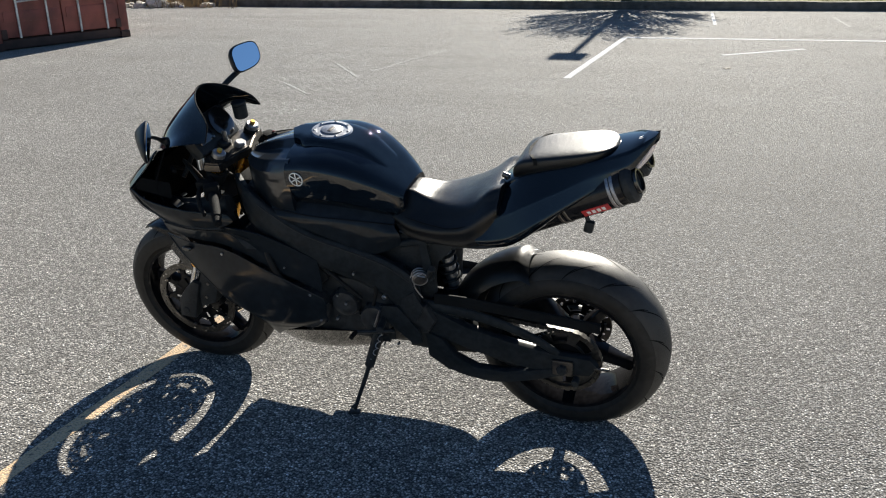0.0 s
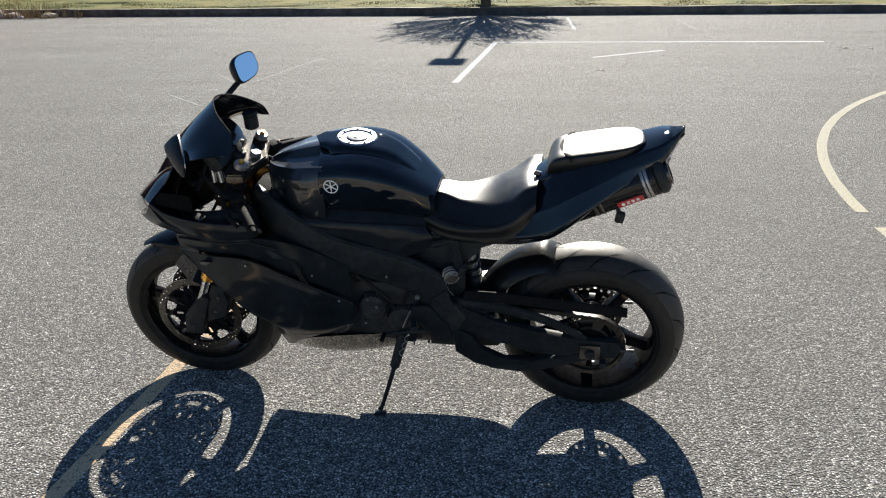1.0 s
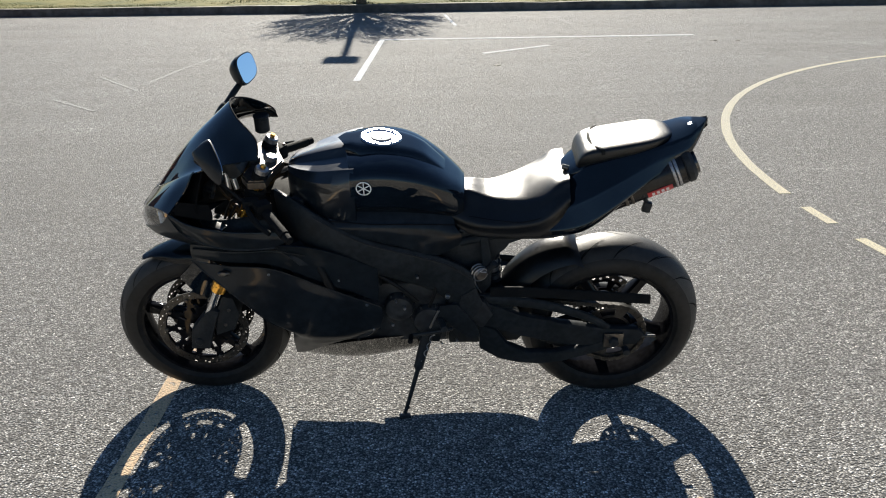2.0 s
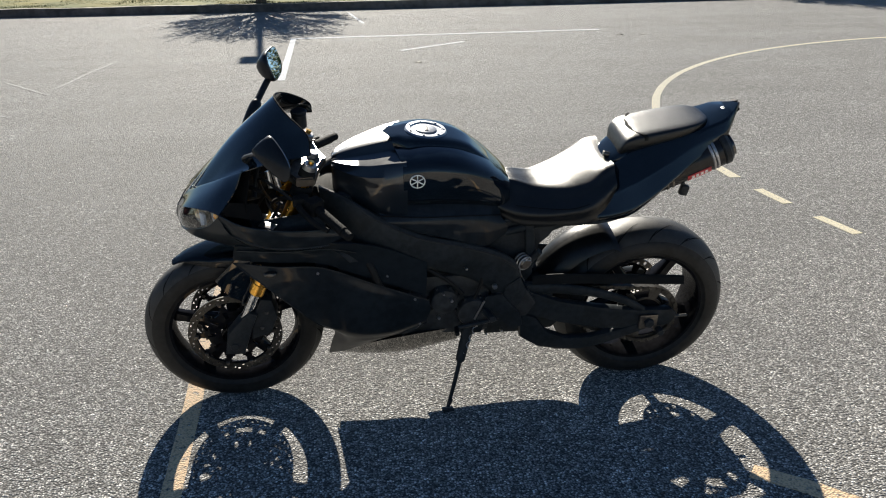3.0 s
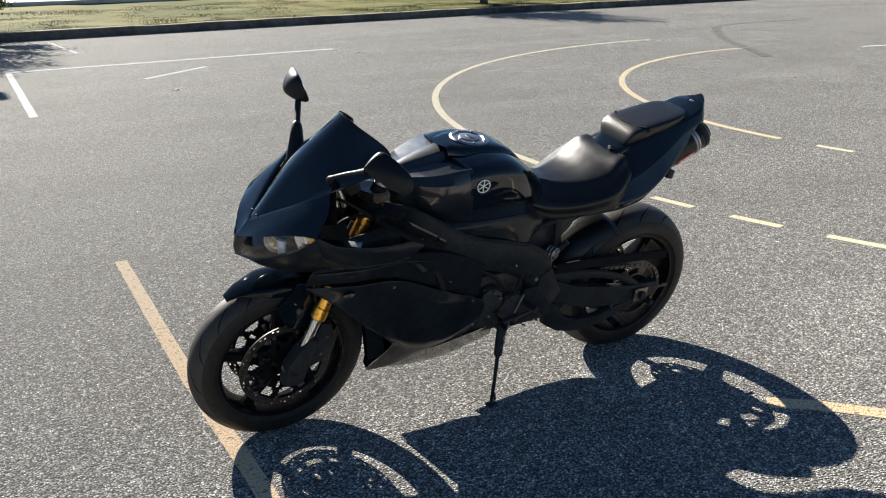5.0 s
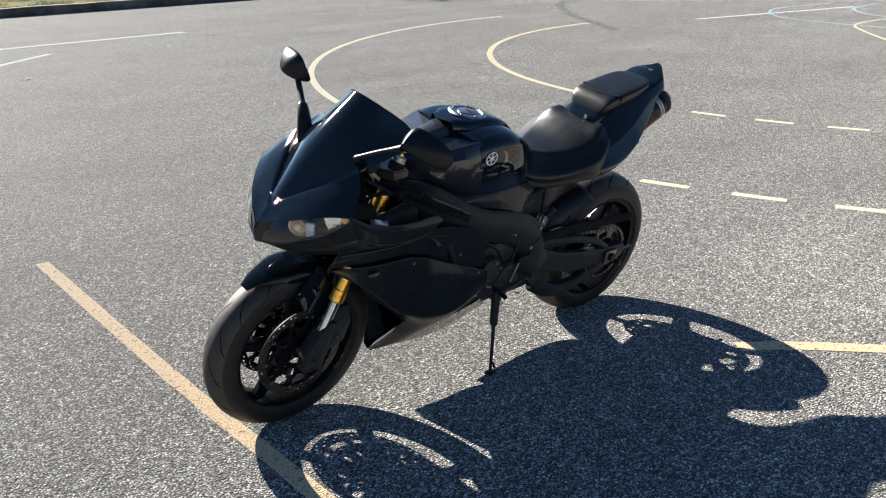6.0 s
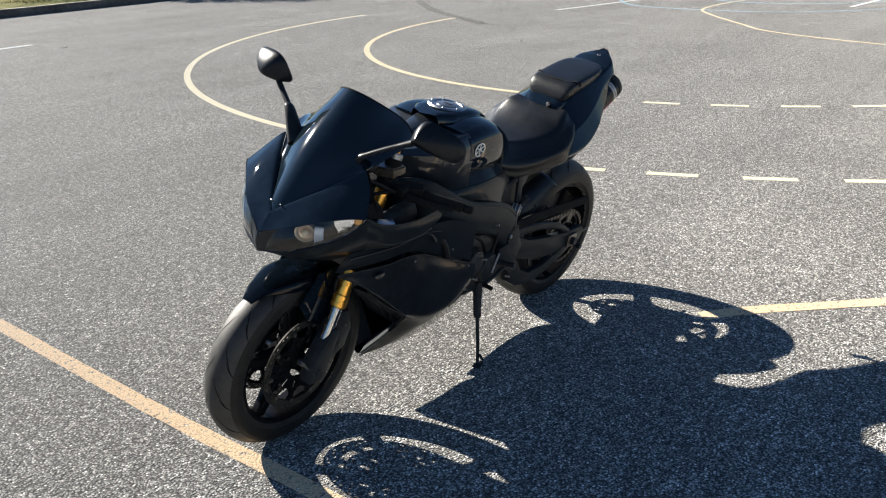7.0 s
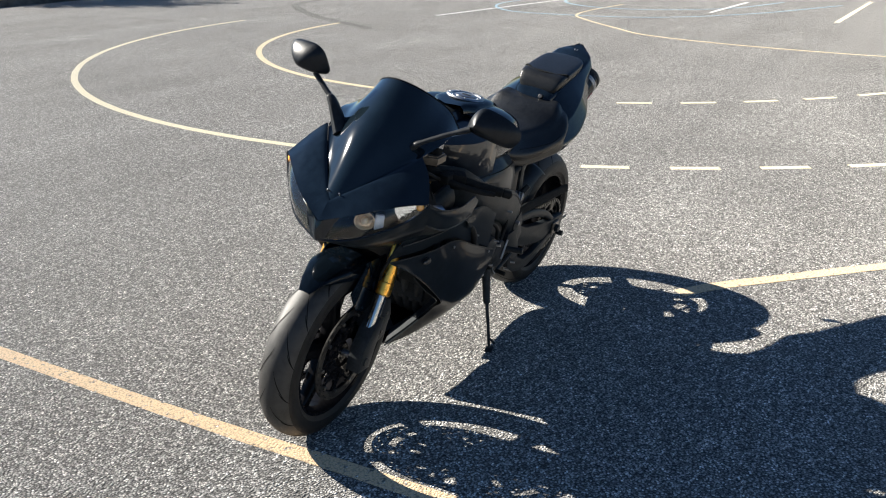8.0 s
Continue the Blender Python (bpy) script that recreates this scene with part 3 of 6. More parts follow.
def container():
    """A shipping container that stands on the asphalt, door end to the bike."""
    c = Empty("shipping_container", m=Matrix.Translation((-8.62, 9.82, 0.0)) @ Matrix.Rotation(radians(-13.5), 4, "Z"))
    W, L, H = 2.44, 6.06, 2.59
    # own frame: door end in the plane x = 0, body towards -x, width towards -y
    for y, label in ((-0.03, ""), (-W + 0.03, "")):
        n = 160
        rings = []
        for i in range(n):
            x = -0.12 - (L - 0.24) * i / (n - 1)
            k = (i % 8) / 8
            off = 0.0 if k < 0.3 else 0.036 if 0.45 < k < 0.8 else 0.018
            s = -off if y > -1 else off
            rings.append([V(x, y + s, 0.16), V(x, y + s, H - 0.08)])
        bm = loft(rings, closed=False)
        bmesh.ops.solidify(bm, geom=bm.faces[:], thickness=0.004)
        part("side_wall", bm, OXIDE, c, smooth=False)
    part("roof", block((-L / 2, -W / 2, H - 0.05), (L - 0.16, W - 0.1, 0.03), 0.005), OXIDE, c)
    part("floor", block((-L / 2, -W / 2, 0.14), (L - 0.2, W - 0.1, 0.06), 0.005), OXIDE_DARK, c)
    part("end_wall", block((-L + 0.06, -W / 2, H / 2), (0.04, W - 0.2, H - 0.2), 0.005), OXIDE, c)
    for x in (-0.08, -L + 0.08):
        for y in (-0.08, -W + 0.08):
            p = part("corner_post", block((x, y, H / 2), (0.16, 0.16, H - 0.24), 0.012), OXIDE, c)
            for z in (0.06, H - 0.06):
                part("corner_casting", block((x, y, z), (0.178, 0.178, 0.118), 0.012), OXIDE_DARK, p)
        part("cross_rail", block((x, -W / 2, 0.09), (0.12, W - 0.34, 0.14), 0.012), OXIDE_DARK, c, "rusted dark sill rail")
        part("cross_rail", block((x, -W / 2, H - 0.07), (0.12, W - 0.34, 0.12), 0.012), OXIDE, c)
    for y in (-0.09, -W + 0.09):
        part("side_rail", block((-L / 2, y, 0.09), (L - 0.36, 0.08, 0.14), 0.01), OXIDE_DARK, c)
        part("side_rail", block((-L / 2, y, H - 0.07), (L - 0.36, 0.08, 0.1), 0.01), OXIDE, c)
    dw = (W - 0.36) / 2
    for k in (0, 1):
        cy = -0.17 - dw / 2 - k * (dw + 0.02)
        d = part("door", block((-0.03, cy, H / 2 + 0.02), (0.05, dw, H - 0.34), 0.01), OXIDE, c, "oxide-red steel door with faded paint")
        for zz in (0.5, 1.1, 1.7, 2.2):
            part("door_rib", block((-0.001, cy, zz), (0.018, dw - 0.12, 0.16), 0.006), OXIDE, d)
        for yy in (cy - dw * 0.24, cy + dw * 0.24):
            part("locking_bar", rod((0.045, yy, 0.18), (0.045, yy, H - 0.16), 0.018, 10), GALV, d, "galvanised locking bar")
        for zz in (0.72, 1.0):
            part("lock_handle", rod((0.06, cy - dw * 0.24, zz), (0.06, cy + dw * 0.22, zz + 0.02), 0.014, 8), GALV, d)
        for zz in (0.25, 0.9, 1.6, 2.3):
            part("hinge", block((0.004, cy + (dw / 2 - 0.03) * (1 if k == 0 else -1), zz), (0.03, 0.09, 0.14), 0.006), OXIDE_DARK, d)
    tagged(c, "oxide-red steel shipping container with galvanised locking bars", "container")


def rubble():
    rng = random.Random(11)
    for i in range(13):
        bm = bmesh.new()
        bmesh.ops.create_icosphere(bm, subdivisions=2, radius=1)
        s = rng.uniform(0.06, 0.2) if i else 0.24
        for v in bm.verts:
            v.co *= 1 + 0.35 * noise.noise(v.co * 1.4 + V(i * 5, 0, 0))
        bmesh.ops.scale(bm, vec=(s * 1.3, s, s * 0.65), verts=bm.verts[:])
        o = part("rock", bm, STONE)
        x = -12.6 + rng.uniform(-1.3, 1.3)
        o.matrix_basis = pose(x, 15.75 + rng.uniform(-0.35, 0.3), s * 0.38, 0, 0, rng.uniform(0, 360))
        tagged(o, "pale broken rock heaped against the kerb", "rock", "rubble at the kerb")
    vs, fs = [], []
    for i in range(420):
        x, y = -12.3 + rng.gauss(0, 0.8), 15.9 + rng.uniform(-0.35, 0.5)
        h, a = rng.uniform(0.1, 0.5), rng.uniform(0, 6.28)
        l = rng.uniform(0, 0.3)
        k = len(vs)
        vs += [(x - 0.008, y, 0), (x + 0.008, y, 0), (x + math.cos(a) * l, y + math.sin(a) * l, h)]
        fs.append((k, k + 1, k + 2))
    me = bpy.data.meshes.new("dry_weeds")
    me.from_pydata(vs, [], fs)
    me.materials.append(DRY)
    tagged(new("dry_weeds", me), "dry straw weeds growing at the kerb", "weed", kind="stuff")


kerb()
verge()
tree("tree", -1.22, 16.95, 4.5, 3, 13000, "low spreading tree with many limbs fanning from a short trunk")
tree("tree", 11.9, 18.4, 4.2, 8, 14000, "low spreading tree with thin foliage on the verge")
lamp_post(-1.37, 18.15)
container()
rubble()


def scrap(x, y, size, seed):
    """A small pale scrap, curled a little, lying on the asphalt."""
    rng = random.Random(seed)
    rim = [(size * rng.uniform(0.7, 1.2) * math.cos(a), size * 0.55 * rng.uniform(0.7, 1.2) * math.sin(a)) for a in (0.7 * k for k in range(9))]
    bm = loft([[V(px * f, py * f, 0.004 + 0.012 * f * f * (0.5 + 0.5 * math.sin(3 * k))) for k, (px, py) in enumerate(rim)] for f in (0.15, 0.6, 1.0)])
    o = part("paper_scrap", bm, STONE, m=pose(x, y, 0, 0, 0, rng.uniform(-25, 25)))
    tagged(o, "small pale crumpled scrap lying on the asphalt", "litter", "scraps on the court")


for k, (x, y, size) in enumerate(((1.40, 8.18, 0.05), (4.81, 10.62, 0.06), (5.15, 10.55, 0.04), (11.36, 2.11, 0.07), (11.5, 0.37, 0.07), (8.23, 4.85, 0.05))):
    scrap(x, y, size, k + 40)


# ---- the motorcycle: x rearwards from the front axle, y to its right, z up ----
LEANING, STEER = 11.2, 3.0
bike = Empty("motorcycle", m=Matrix.Rotation(radians(LEANING), 4, "X"))
tagged(bike, "black sport motorcycle with gold forks leaning on its side stand", "motorcycle")
RAKE = 0.455
AXLE_F, AXLE_R = V(0, 0, 0.300), V(1.415, 0, 0.311)
pivot = V(-0.097, 0, 0)
SM = Matrix.Translation(pivot) @ Matrix.Rotation(radians(STEER), 4, V(math.sin(radians(24)), 0, math.cos(radians(24)))) @ Matrix.Translation(-pivot)


def tyre_profile(R, half, crown, bead=0.214, rimhalf=0.05):
    """From bead to bead over the tread, then back inside."""
    out = []
    for i in range(17):
        a = -math.pi / 2 + math.pi * i / 16
        out.append((R - crown + crown * math.cos(a), half * math.sin(a)))
    side = [(bead, -rimhalf), (bead + 0.012, -rimhalf - 0.006), ((bead + R - crown) / 2, -half * 0.97)]
    other = [(r, -y) for r, y in side[::-1]]
    return side + out + other + [(bead - 0.004, rimhalf - 0.012), (bead + 0.02, 0), (bead - 0.004, -rimhalf + 0.012)]


def tread(R, half, crown, c, seed):
    """Curved grooves that lie in the tread."""
    rng = random.Random(seed)
    bm = bmesh.new()
    count = 15
    for k in range(count):
        for side in (-1, 1):
            a0 = 2 * math.pi * (k + (0.5 if side > 0 else 0)) / count
            for first, last, sweep in ((0.12, 0.78, 0.34), (0.45, 0.95, 0.16)):
                pts = []
                for i in range(9):
                    t = i / 8
                    ph = side * (first + (last - first) * t) * 1.25
                    a = a0 + sweep * t ** 0.8 + (0.22 if first > 0.3 else 0)
                    w = 0.0028 * math.sin(math.pi * min(1, t + 0.12)) + 0.0006
                    ring = []
                    for s in (-1, 1):
                        aa = a + s * w / R
                        r = R - crown + (crown + 0.0010) * math.cos(ph)
                        ring.append(c + V(r * math.cos(aa), (half + 0.0010) * math.sin(ph), r * math.sin(aa)))
                    pts.append(ring)
                loft(pts, closed=False, caps=False, bm=bm)
    return bm


def polar_plate(c, y, r0, r1, nr, na, keep, thick):
    """A flat ring in the wheel's plane with the cells left out for which keep(i, j) is false."""
    bm = bmesh.new()
    vs = [[bm.verts.new(c + V((r0 + (r1 - r0) * i / nr) * math.cos(2 * math.pi * j / na), y, (r0 + (r1 - r0) * i / nr) * math.sin(2 * math.pi * j / na))) for j in range(na)] for i in range(nr + 1)]
    for i in range(nr):
        for j in range(na):
            if keep(i, j):
                k = (j + 1) % na
                bm.faces.new((vs[i][j], vs[i + 1][j], vs[i + 1][k], vs[i][k]))
    bmesh.ops.delete(bm, geom=[v for v in bm.verts if not v.link_faces], context="VERTS")
    bmesh.ops.solidify(bm, geom=bm.faces[:], thickness=thick)
    return bm


def wheel(name, c, R, half, crown, rimhalf, spokes, hub_r, hub_half, seed, phase, m=None):
    prof = [(0.222, -rimhalf - 0.004), (0.222, -rimhalf + 0.004), (0.213, -rimhalf + 0.012), (0.208, -rimhalf * 0.5), (0.206, 0), (0.208, rimhalf * 0.5),
            (0.211, rimhalf - 0.012), (0.222, rimhalf - 0.004), (0.222, rimhalf + 0.004), (0.208, rimhalf + 0.003), (0.205, rimhalf - 0.006), (0.2005, rimhalf * 0.5),
            (0.199, 0), (0.2005, -rimhalf * 0.5), (0.205, -rimhalf + 0.006), (0.208, -rimhalf - 0.003)]
    w = part(name, lathe(prof, 72, c), RIM, bike, "black painted alloy wheel", m=m)
    part("tyre", lathe(tyre_profile(R, half, crown, rimhalf=rimhalf + 0.002), 96, c), RUBBER, w, "road tyre with curved tread grooves")
    band = [(R - crown + (crown + 0.0004) * math.cos(a), (half + 0.0004) * math.sin(a)) for a in (radians(-62 + 124 * i / 14) for i in range(15))]
    part("tread_band", lathe(band + [(r - 0.003, y * 0.99) for r, y in band[::-1]], 96, c), DUSTY, w, "dusty worn tread")
    part("tread_groove", tread(R, half, crown, c, seed), RECESS_BLACK, w)
    part("hub", lathe([(0.012, -hub_half), (hub_r * 0.8, -hub_half), (hub_r, -hub_half * 0.7), (hub_r * 0.85, 0), (hub_r, hub_half * 0.7), (hub_r * 0.8, hub_half), (0.012, hub_half)], 32, c), RIM, w)
    for k in range(spokes):
        a = 2 * math.pi * k / spokes + phase
        d, t = V(math.cos(a), 0, math.sin(a)), V(-math.sin(a), 0, math.cos(a))
        rings = []
        for i in range(7):
            s = i / 6
            q = c + d * (hub_r * 0.7 + (0.199 - hub_r * 0.7) * s)
            wd = 0.024 - 0.010 * s + 0.012 * max(0, s - 0.8) * 5 * 0.6
            hf = hub_half * 0.55 * (1 - s) + 0.016 * s
            rings.append([q + t * (wd * x) + V(0, hf * y, 0) for x, y in ((-1, -0.6), (-0.7, -1), (0.7, -1), (1, -0.6), (1, 0.6), (0.7, 1), (-0.7, 1), (-1, 0.6))])
        part("spoke", loft(rings), RIM, w)
    return w


def front_end():
    w = wheel("front_wheel", AXLE_F, 0.300, 0.060, 0.052, 0.045, 5, 0.036, 0.055, 1, 0.35, SM)
    for s in (-1, 1):
        y = s * 0.066
        disc = part("brake_disc", polar_plate(AXLE_F, y, 0.130, 0.156, 6, 240, lambda i, j: not ((i == 1 and j % 12 in (2, 3)) or (i == 3 and j % 12 in (6, 7)) or (i == 4 and j % 12 in (10, 11))), 0.005), DARKSTEEL, w, "drilled steel brake disc")
        half = (0, 0, 2.6, 3.4, 2.6, 4.5, 8.2, 9.0, 8.4)
        part("disc_carrier", polar_plate(AXLE_F, y - s * 0.004, 0.048, 0.136, 10, 240, lambda i, j: i < 2 or i == 9 or abs((j + (12 if i < 5 else 0)) % 24 - 11.5) > half[i], 0.006), RIM, disc)
        for k in range(10):
            a = 2 * math.pi * k / 10
            q = AXLE_F + V(0.129 * math.cos(a), y, 0.129 * math.sin(a))
            part("disc_button", rod(q - V(0, 0.006, 0), q + V(0, 0.006, 0), 0.0065, 10), STEEL, disc)
    part("front_axle", rod(AXLE_F - V(0, 0.135, 0), AXLE_F + V(0, 0.135, 0), 0.011, 14), DULL, w)

    def leg(s):
        y = s * 0.112
        at = lambda z, off=0.0: V((z - 0.30) * RAKE + off, y, z)
        f = part("fork_leg", rod(at(0.52), at(0.925), 0.0225, 20), GOLD, bike, "gold anodised upside-down fork tube", m=SM)
        part("fork_collar", rod(at(0.492), at(0.533), 0.0250, 20), GOLD, f)
        part("slider", rod(at(0.34), at(0.50), 0.0175, 20), CHROME, f, "chrome fork slider")
        foot = plate([(-0.032, 0.27), (0.03, 0.265), (0.045, 0.31), (0.066, 0.372), (0.085, 0.42), (0.06, 0.432), (0.02, 0.395), (-0.02, 0.345)], y - 0.026, y + 0.026, 0.008)
        part("fork_foot", foot, SATIN, f, "black cast axle clamp")
        cal = plate([(0.055, 0.31), (0.125, 0.335), (0.150, 0.40), (0.135, 0.465), (0.10, 0.475), (0.078, 0.43), (0.062, 0.37)], s * 0.045, s * 0.125, 0.012)
        c = part("brake_caliper", cal, SATIN, f, "black radial brake caliper")
        for x, z in ((0.095, 0.36), (0.115, 0.42)):
            part("caliper_bolt", rod((x, s * 0.12, z), (x, s * 0.129, z), 0.006, 10), STEEL, c)
        part("fork_sleeve", rod(at(0.888), at(0.927), 0.0245, 20), GRIP, f)
        part("fork_cap", rod(at(0.925), at(0.944), 0.022, 16), DULL, f, "bright alloy fork cap")
        part("adjuster", rod(at(0.944), at(0.953), 0.009, 12), GOLD, f)
        part("axle_bolt", rod((0, s * 0.13, 0.30), (0, s * 0.142, 0.30), 0.015, 12), SATIN, f)
        part("reflector_bracket", block((0.135, s * 0.135, 0.585), (0.03, 0.010, 0.05), 0.004), SATIN, f)
        hose = [at(0.82, -0.04), V(0.10, s * 0.13, 0.66), V(0.085, s * 0.10, 0.56), V(0.125, s * 0.10, 0.47)]
        part("brake_hose", tube(hose, 0.005, 20, 8), CABLE, f)

    both(leg)
    for z, name in ((0.884, "top_clamp"), (0.70, "lower_clamp")):
        x = (z - 0.30) * RAKE
        out = [(x - 0.045, -0.10), (x - 0.02, -0.145), (x + 0.035, -0.145), (x + 0.05, -0.07), (x + 0.075, 0.0), (x + 0.05, 0.07), (x + 0.035, 0.145), (x - 0.02, 0.145), (x - 0.045, 0.10), (x - 0.02, 0.0)]
        bm = bmesh.new()
        f = bm.faces.new([bm.verts.new((a, b, z)) for a, b in out])
        e = bmesh.ops.extrude_face_region(bm, geom=[f])
        bmesh.ops.translate(bm, vec=(0, 0, 0.03), verts=[v for v in e["geom"] if isinstance(v, bmesh.types.BMVert)])
        bmesh.ops.bevel(bm, geom=[e for e in bm.edges if abs(e.verts[0].co.z - e.verts[1].co.z) < 1e-6], offset=0.005, segments=2, affect="EDGES")
        part(name, bm, STEEL if z > 0.8 else SATIN, bike, "dull alloy triple clamp" if z > 0.8 else "", m=SM)
    part("steering_nut", rod((0.298, 0, 0.905), (0.304, 0, 0.930), 0.02, 6), DULL, bike, m=SM)
    ign = part("ignition_switch", rod((0.238, 0, 0.89), (0.246, 0, 0.930), 0.023, 18), SATIN, bike, m=SM)
    part("key", block((0.250, 0, 0.946), (0.018, 0.004, 0.035), 0.0015), DULL, ign)

    # mudguard over the front tyre
    rings = []
    for i in range(26):
        a = radians(-33 + 98 * i / 25)
        s = i / 25
        wide = 0.072 * min(1, 0.25 + 3.2 * s) if s < 0.25 else 0.072
        drop = 0.004 + 0.05 * math.sin(math.pi * min(1, max(0, (s - 0.08) / 0.9))) ** 0.7
        ring = []
        for k in range(13):
            u = -1 + 2 * k / 12
            r = 0.322 - drop * abs(u) ** 3.2 - 0.004 * abs(u)
            ring.append(AXLE_F + V(r * math.sin(a), wide * (1.0 if abs(u) < 1 else 1.02) * math.copysign(min(1, abs(u) * 1.35) if abs(u) < 0.74 else 1.0, u) if u else 0, r * math.cos(a)))
        rings.append(ring)
    bm = loft(rings, closed=False)
    bmesh.ops.solidify(bm, geom=bm.faces[:], thickness=0.0035)
    g = part("front_mudguard", bm, PAINT, bike, "glossy black front mudguard", m=SM)
    for s in (-1, 1):
        part("mudguard_stay", plate([(-0.04, 0.53), (0.00, 0.46), (0.05, 0.435), (0.12, 0.45), (0.18, 0.53), (0.14, 0.60), (0.04, 0.612)], s * 0.074, s * 0.079, 0.0015), PAINT, g)


def cowl():
    Y = lambda y: y * 0.965 - 0.009
    L = lambda s, p: V(p[0], Y(s * p[1]), p[2])
    # rows from the screen's edge over the ridge and the hollow down to the lamp, then lamp foot, chin and flank
    A = [(-0.086, 0.0, 0.822), (-0.040, 0.045, 0.857), (0.010, 0.090, 0.892), (0.055, 0.130, 0.925), (0.105, 0.172, 0.960)]
    A2 = [(-0.095, 0.0, 0.814), (-0.051, 0.051, 0.853), (-0.003, 0.099, 0.889), (0.043, 0.141, 0.921), (0.097, 0.183, 0.953)]
    M = [(-0.108, 0.0, 0.797), (-0.073, 0.074, 0.831), (-0.029, 0.133, 0.864), (0.024, 0.183, 0.895), (0.080, 0.219, 0.916)]
    B = [(-0.127, 0.0, 0.772), (-0.096, 0.088, 0.808), (-0.053, 0.156, 0.836), (-0.007, 0.213, 0.855), (0.033, 0.258, 0.861)]
    C = [(-0.130, 0.0, 0.716), (-0.102, 0.092, 0.738), (-0.062, 0.153, 0.765), (-0.010, 0.212, 0.803), (0.033, 0.259, 0.857)]
    D = [(-0.095, 0.0, 0.702), (-0.068, 0.092, 0.708), (-0.022, 0.150, 0.725), (0.024, 0.200, 0.752), (0.060, 0.242, 0.785)]
    E = [(-0.02, 0.0, 0.668), (0.005, 0.065, 0.668), (0.04, 0.110, 0.675), (0.08, 0.150, 0.690), (0.115, 0.180, 0.702)]
    F = [[(0.033, 0.259, 0.860), (0.10, 0.272, 0.826), (0.22, 0.266, 0.799), (0.365, 0.236, 0.782)], [(0.034, 0.260, 0.850), (0.11, 0.272, 0.800), (0.24, 0.266, 0.772), (0.385, 0.240, 0.762)],
         [(0.060, 0.242, 0.785), (0.15, 0.252, 0.745), (0.25, 0.256, 0.736), (0.335, 0.248, 0.738)]]
    G = [(0.115, 0.18, 0.702), (0.20, 0.20, 0.70), (0.28, 0.21, 0.71), (0.345, 0.215, 0.72)]
    for s in (-1, 1):
        r = lambda row: [L(s, p) for p in row]
        part("upper_cowl", sheet([r(A), r(A2), r(M), r(B)], 36, 16), PAINT, bike, "glossy black nose fairing")
        part("cowl_flank", sheet([r(F[0]), r(F[1]), r(F[2])], 20, 8), FAIRING, bike, "glossy black fairing flank")
        part("flank_edge", tube(r(F[0]), 0.003, 20, 8), FAIRING, bike)
        part("chin", sheet([r(C), r(D), r(E)], 26, 8), FAIRING, bike)
        part("inner_cowl", sheet([r(F[2]), r(G)], 16, 4), SATIN, bike)
        # the lamp: an almond between the prow and its outer point
        up, dn = cat(cat(r(B), 61)[9:], 26), cat(cat(r(C), 61)[3:], 26)
        swell = [a.lerp(b, 0.5) + V(-0.011, s * 0.006, 0) * math.sin(math.pi * min(1, i / 25 + 0.2)) for i, (a, b) in enumerate(zip(up, dn))]
        deep = lambda i: V(0.060, -s * 0.026, 0) * (1 - 0.8 * (i / 25) ** 4) * min(1, i / 4)
        well = [[p + V(0.004, 0, -0.003) for p in up]] + [[a.lerp(b, f) + deep(i) for i, (a, b) in enumerate(zip(up, dn))] for f in (0.12, 0.5, 0.88)] + [[p + V(0.004, 0, 0.003) for p in dn]]
        lamp = part("headlight", sheet(well, 26, 17, 0.002), RECESS_BLACK, bike, "dark twin-bulb headlight behind clear lens")
        part("lens", sheet([up, swell, dn], 30, 9, 0.002), CLEAR, lamp, "clear smooth lens").visible_shadow = False
        d = V(-0.80, s * 0.52, -0.10).normalized()
        q = V(-0.047, Y(s * 0.103), 0.783)
        turned = d.to_track_quat("Y", "Z").to_matrix().to_4x4()
        bowl = part("projector", lathe([(0.0, -0.020), (0.027, -0.018), (0.030, 0.0), (0.0295, 0.004), (0.026, 0.004), (0.021, -0.004), (0.0, -0.010)], 32, closed=False), BOWL, lamp, "round warm-tinted projector", m=Matrix.Translation(q) @ turned)
        bm = bmesh.new()
        bmesh.ops.create_uvsphere(bm, u_segments=20, v_segments=12, radius=0.011)
        part("bulb", bm, WARM, bowl, "warm bright bulb")
        part("lamp_block", block(q + V(0.016, Y(s * 0.030), 0.003), (0.012, 0.026, 0.050), 0.005, Matrix.Rotation(s * radians(-32), 4, "Z")), FROST, lamp, "frosted lens block")
        fan = [[V(x - 0.006, Y(s * y), z) for x, y, z in row] for row in (((0.004, 0.168, 0.836), (0.020, 0.203, 0.848), (0.034, 0.238, 0.855)), ((0.008, 0.172, 0.815), (0.022, 0.204, 0.826), (0.036, 0.232, 0.840)), ((0.014, 0.188, 0.793), (0.024, 0.202, 0.798), (0.032, 0.216, 0.812)))]
        part("side_reflector", sheet(fan, 10, 8, 0.002), FACET, lamp, "fan-shaped chrome reflector")
        part("position_lamp", rod((0.032, Y(s * 0.230), 0.846), (0.019, Y(s * 0.240), 0.850), 0.011, 18, bevel=0.4), AMBER, lamp, "small amber position lamp")
        # near-black sheet: the shade of the hollow cockpit is put into its colour
        part("cockpit_shade", sheet([r([(0.062, 0.230, 0.886), (0.048, 0.243, 0.870), (0.036, 0.250, 0.856)]), r([(0.140, 0.195, 0.858), (0.150, 0.207, 0.836), (0.150, 0.218, 0.812)])], 12, 5, 0.003), RECESS_BLACK, bike)
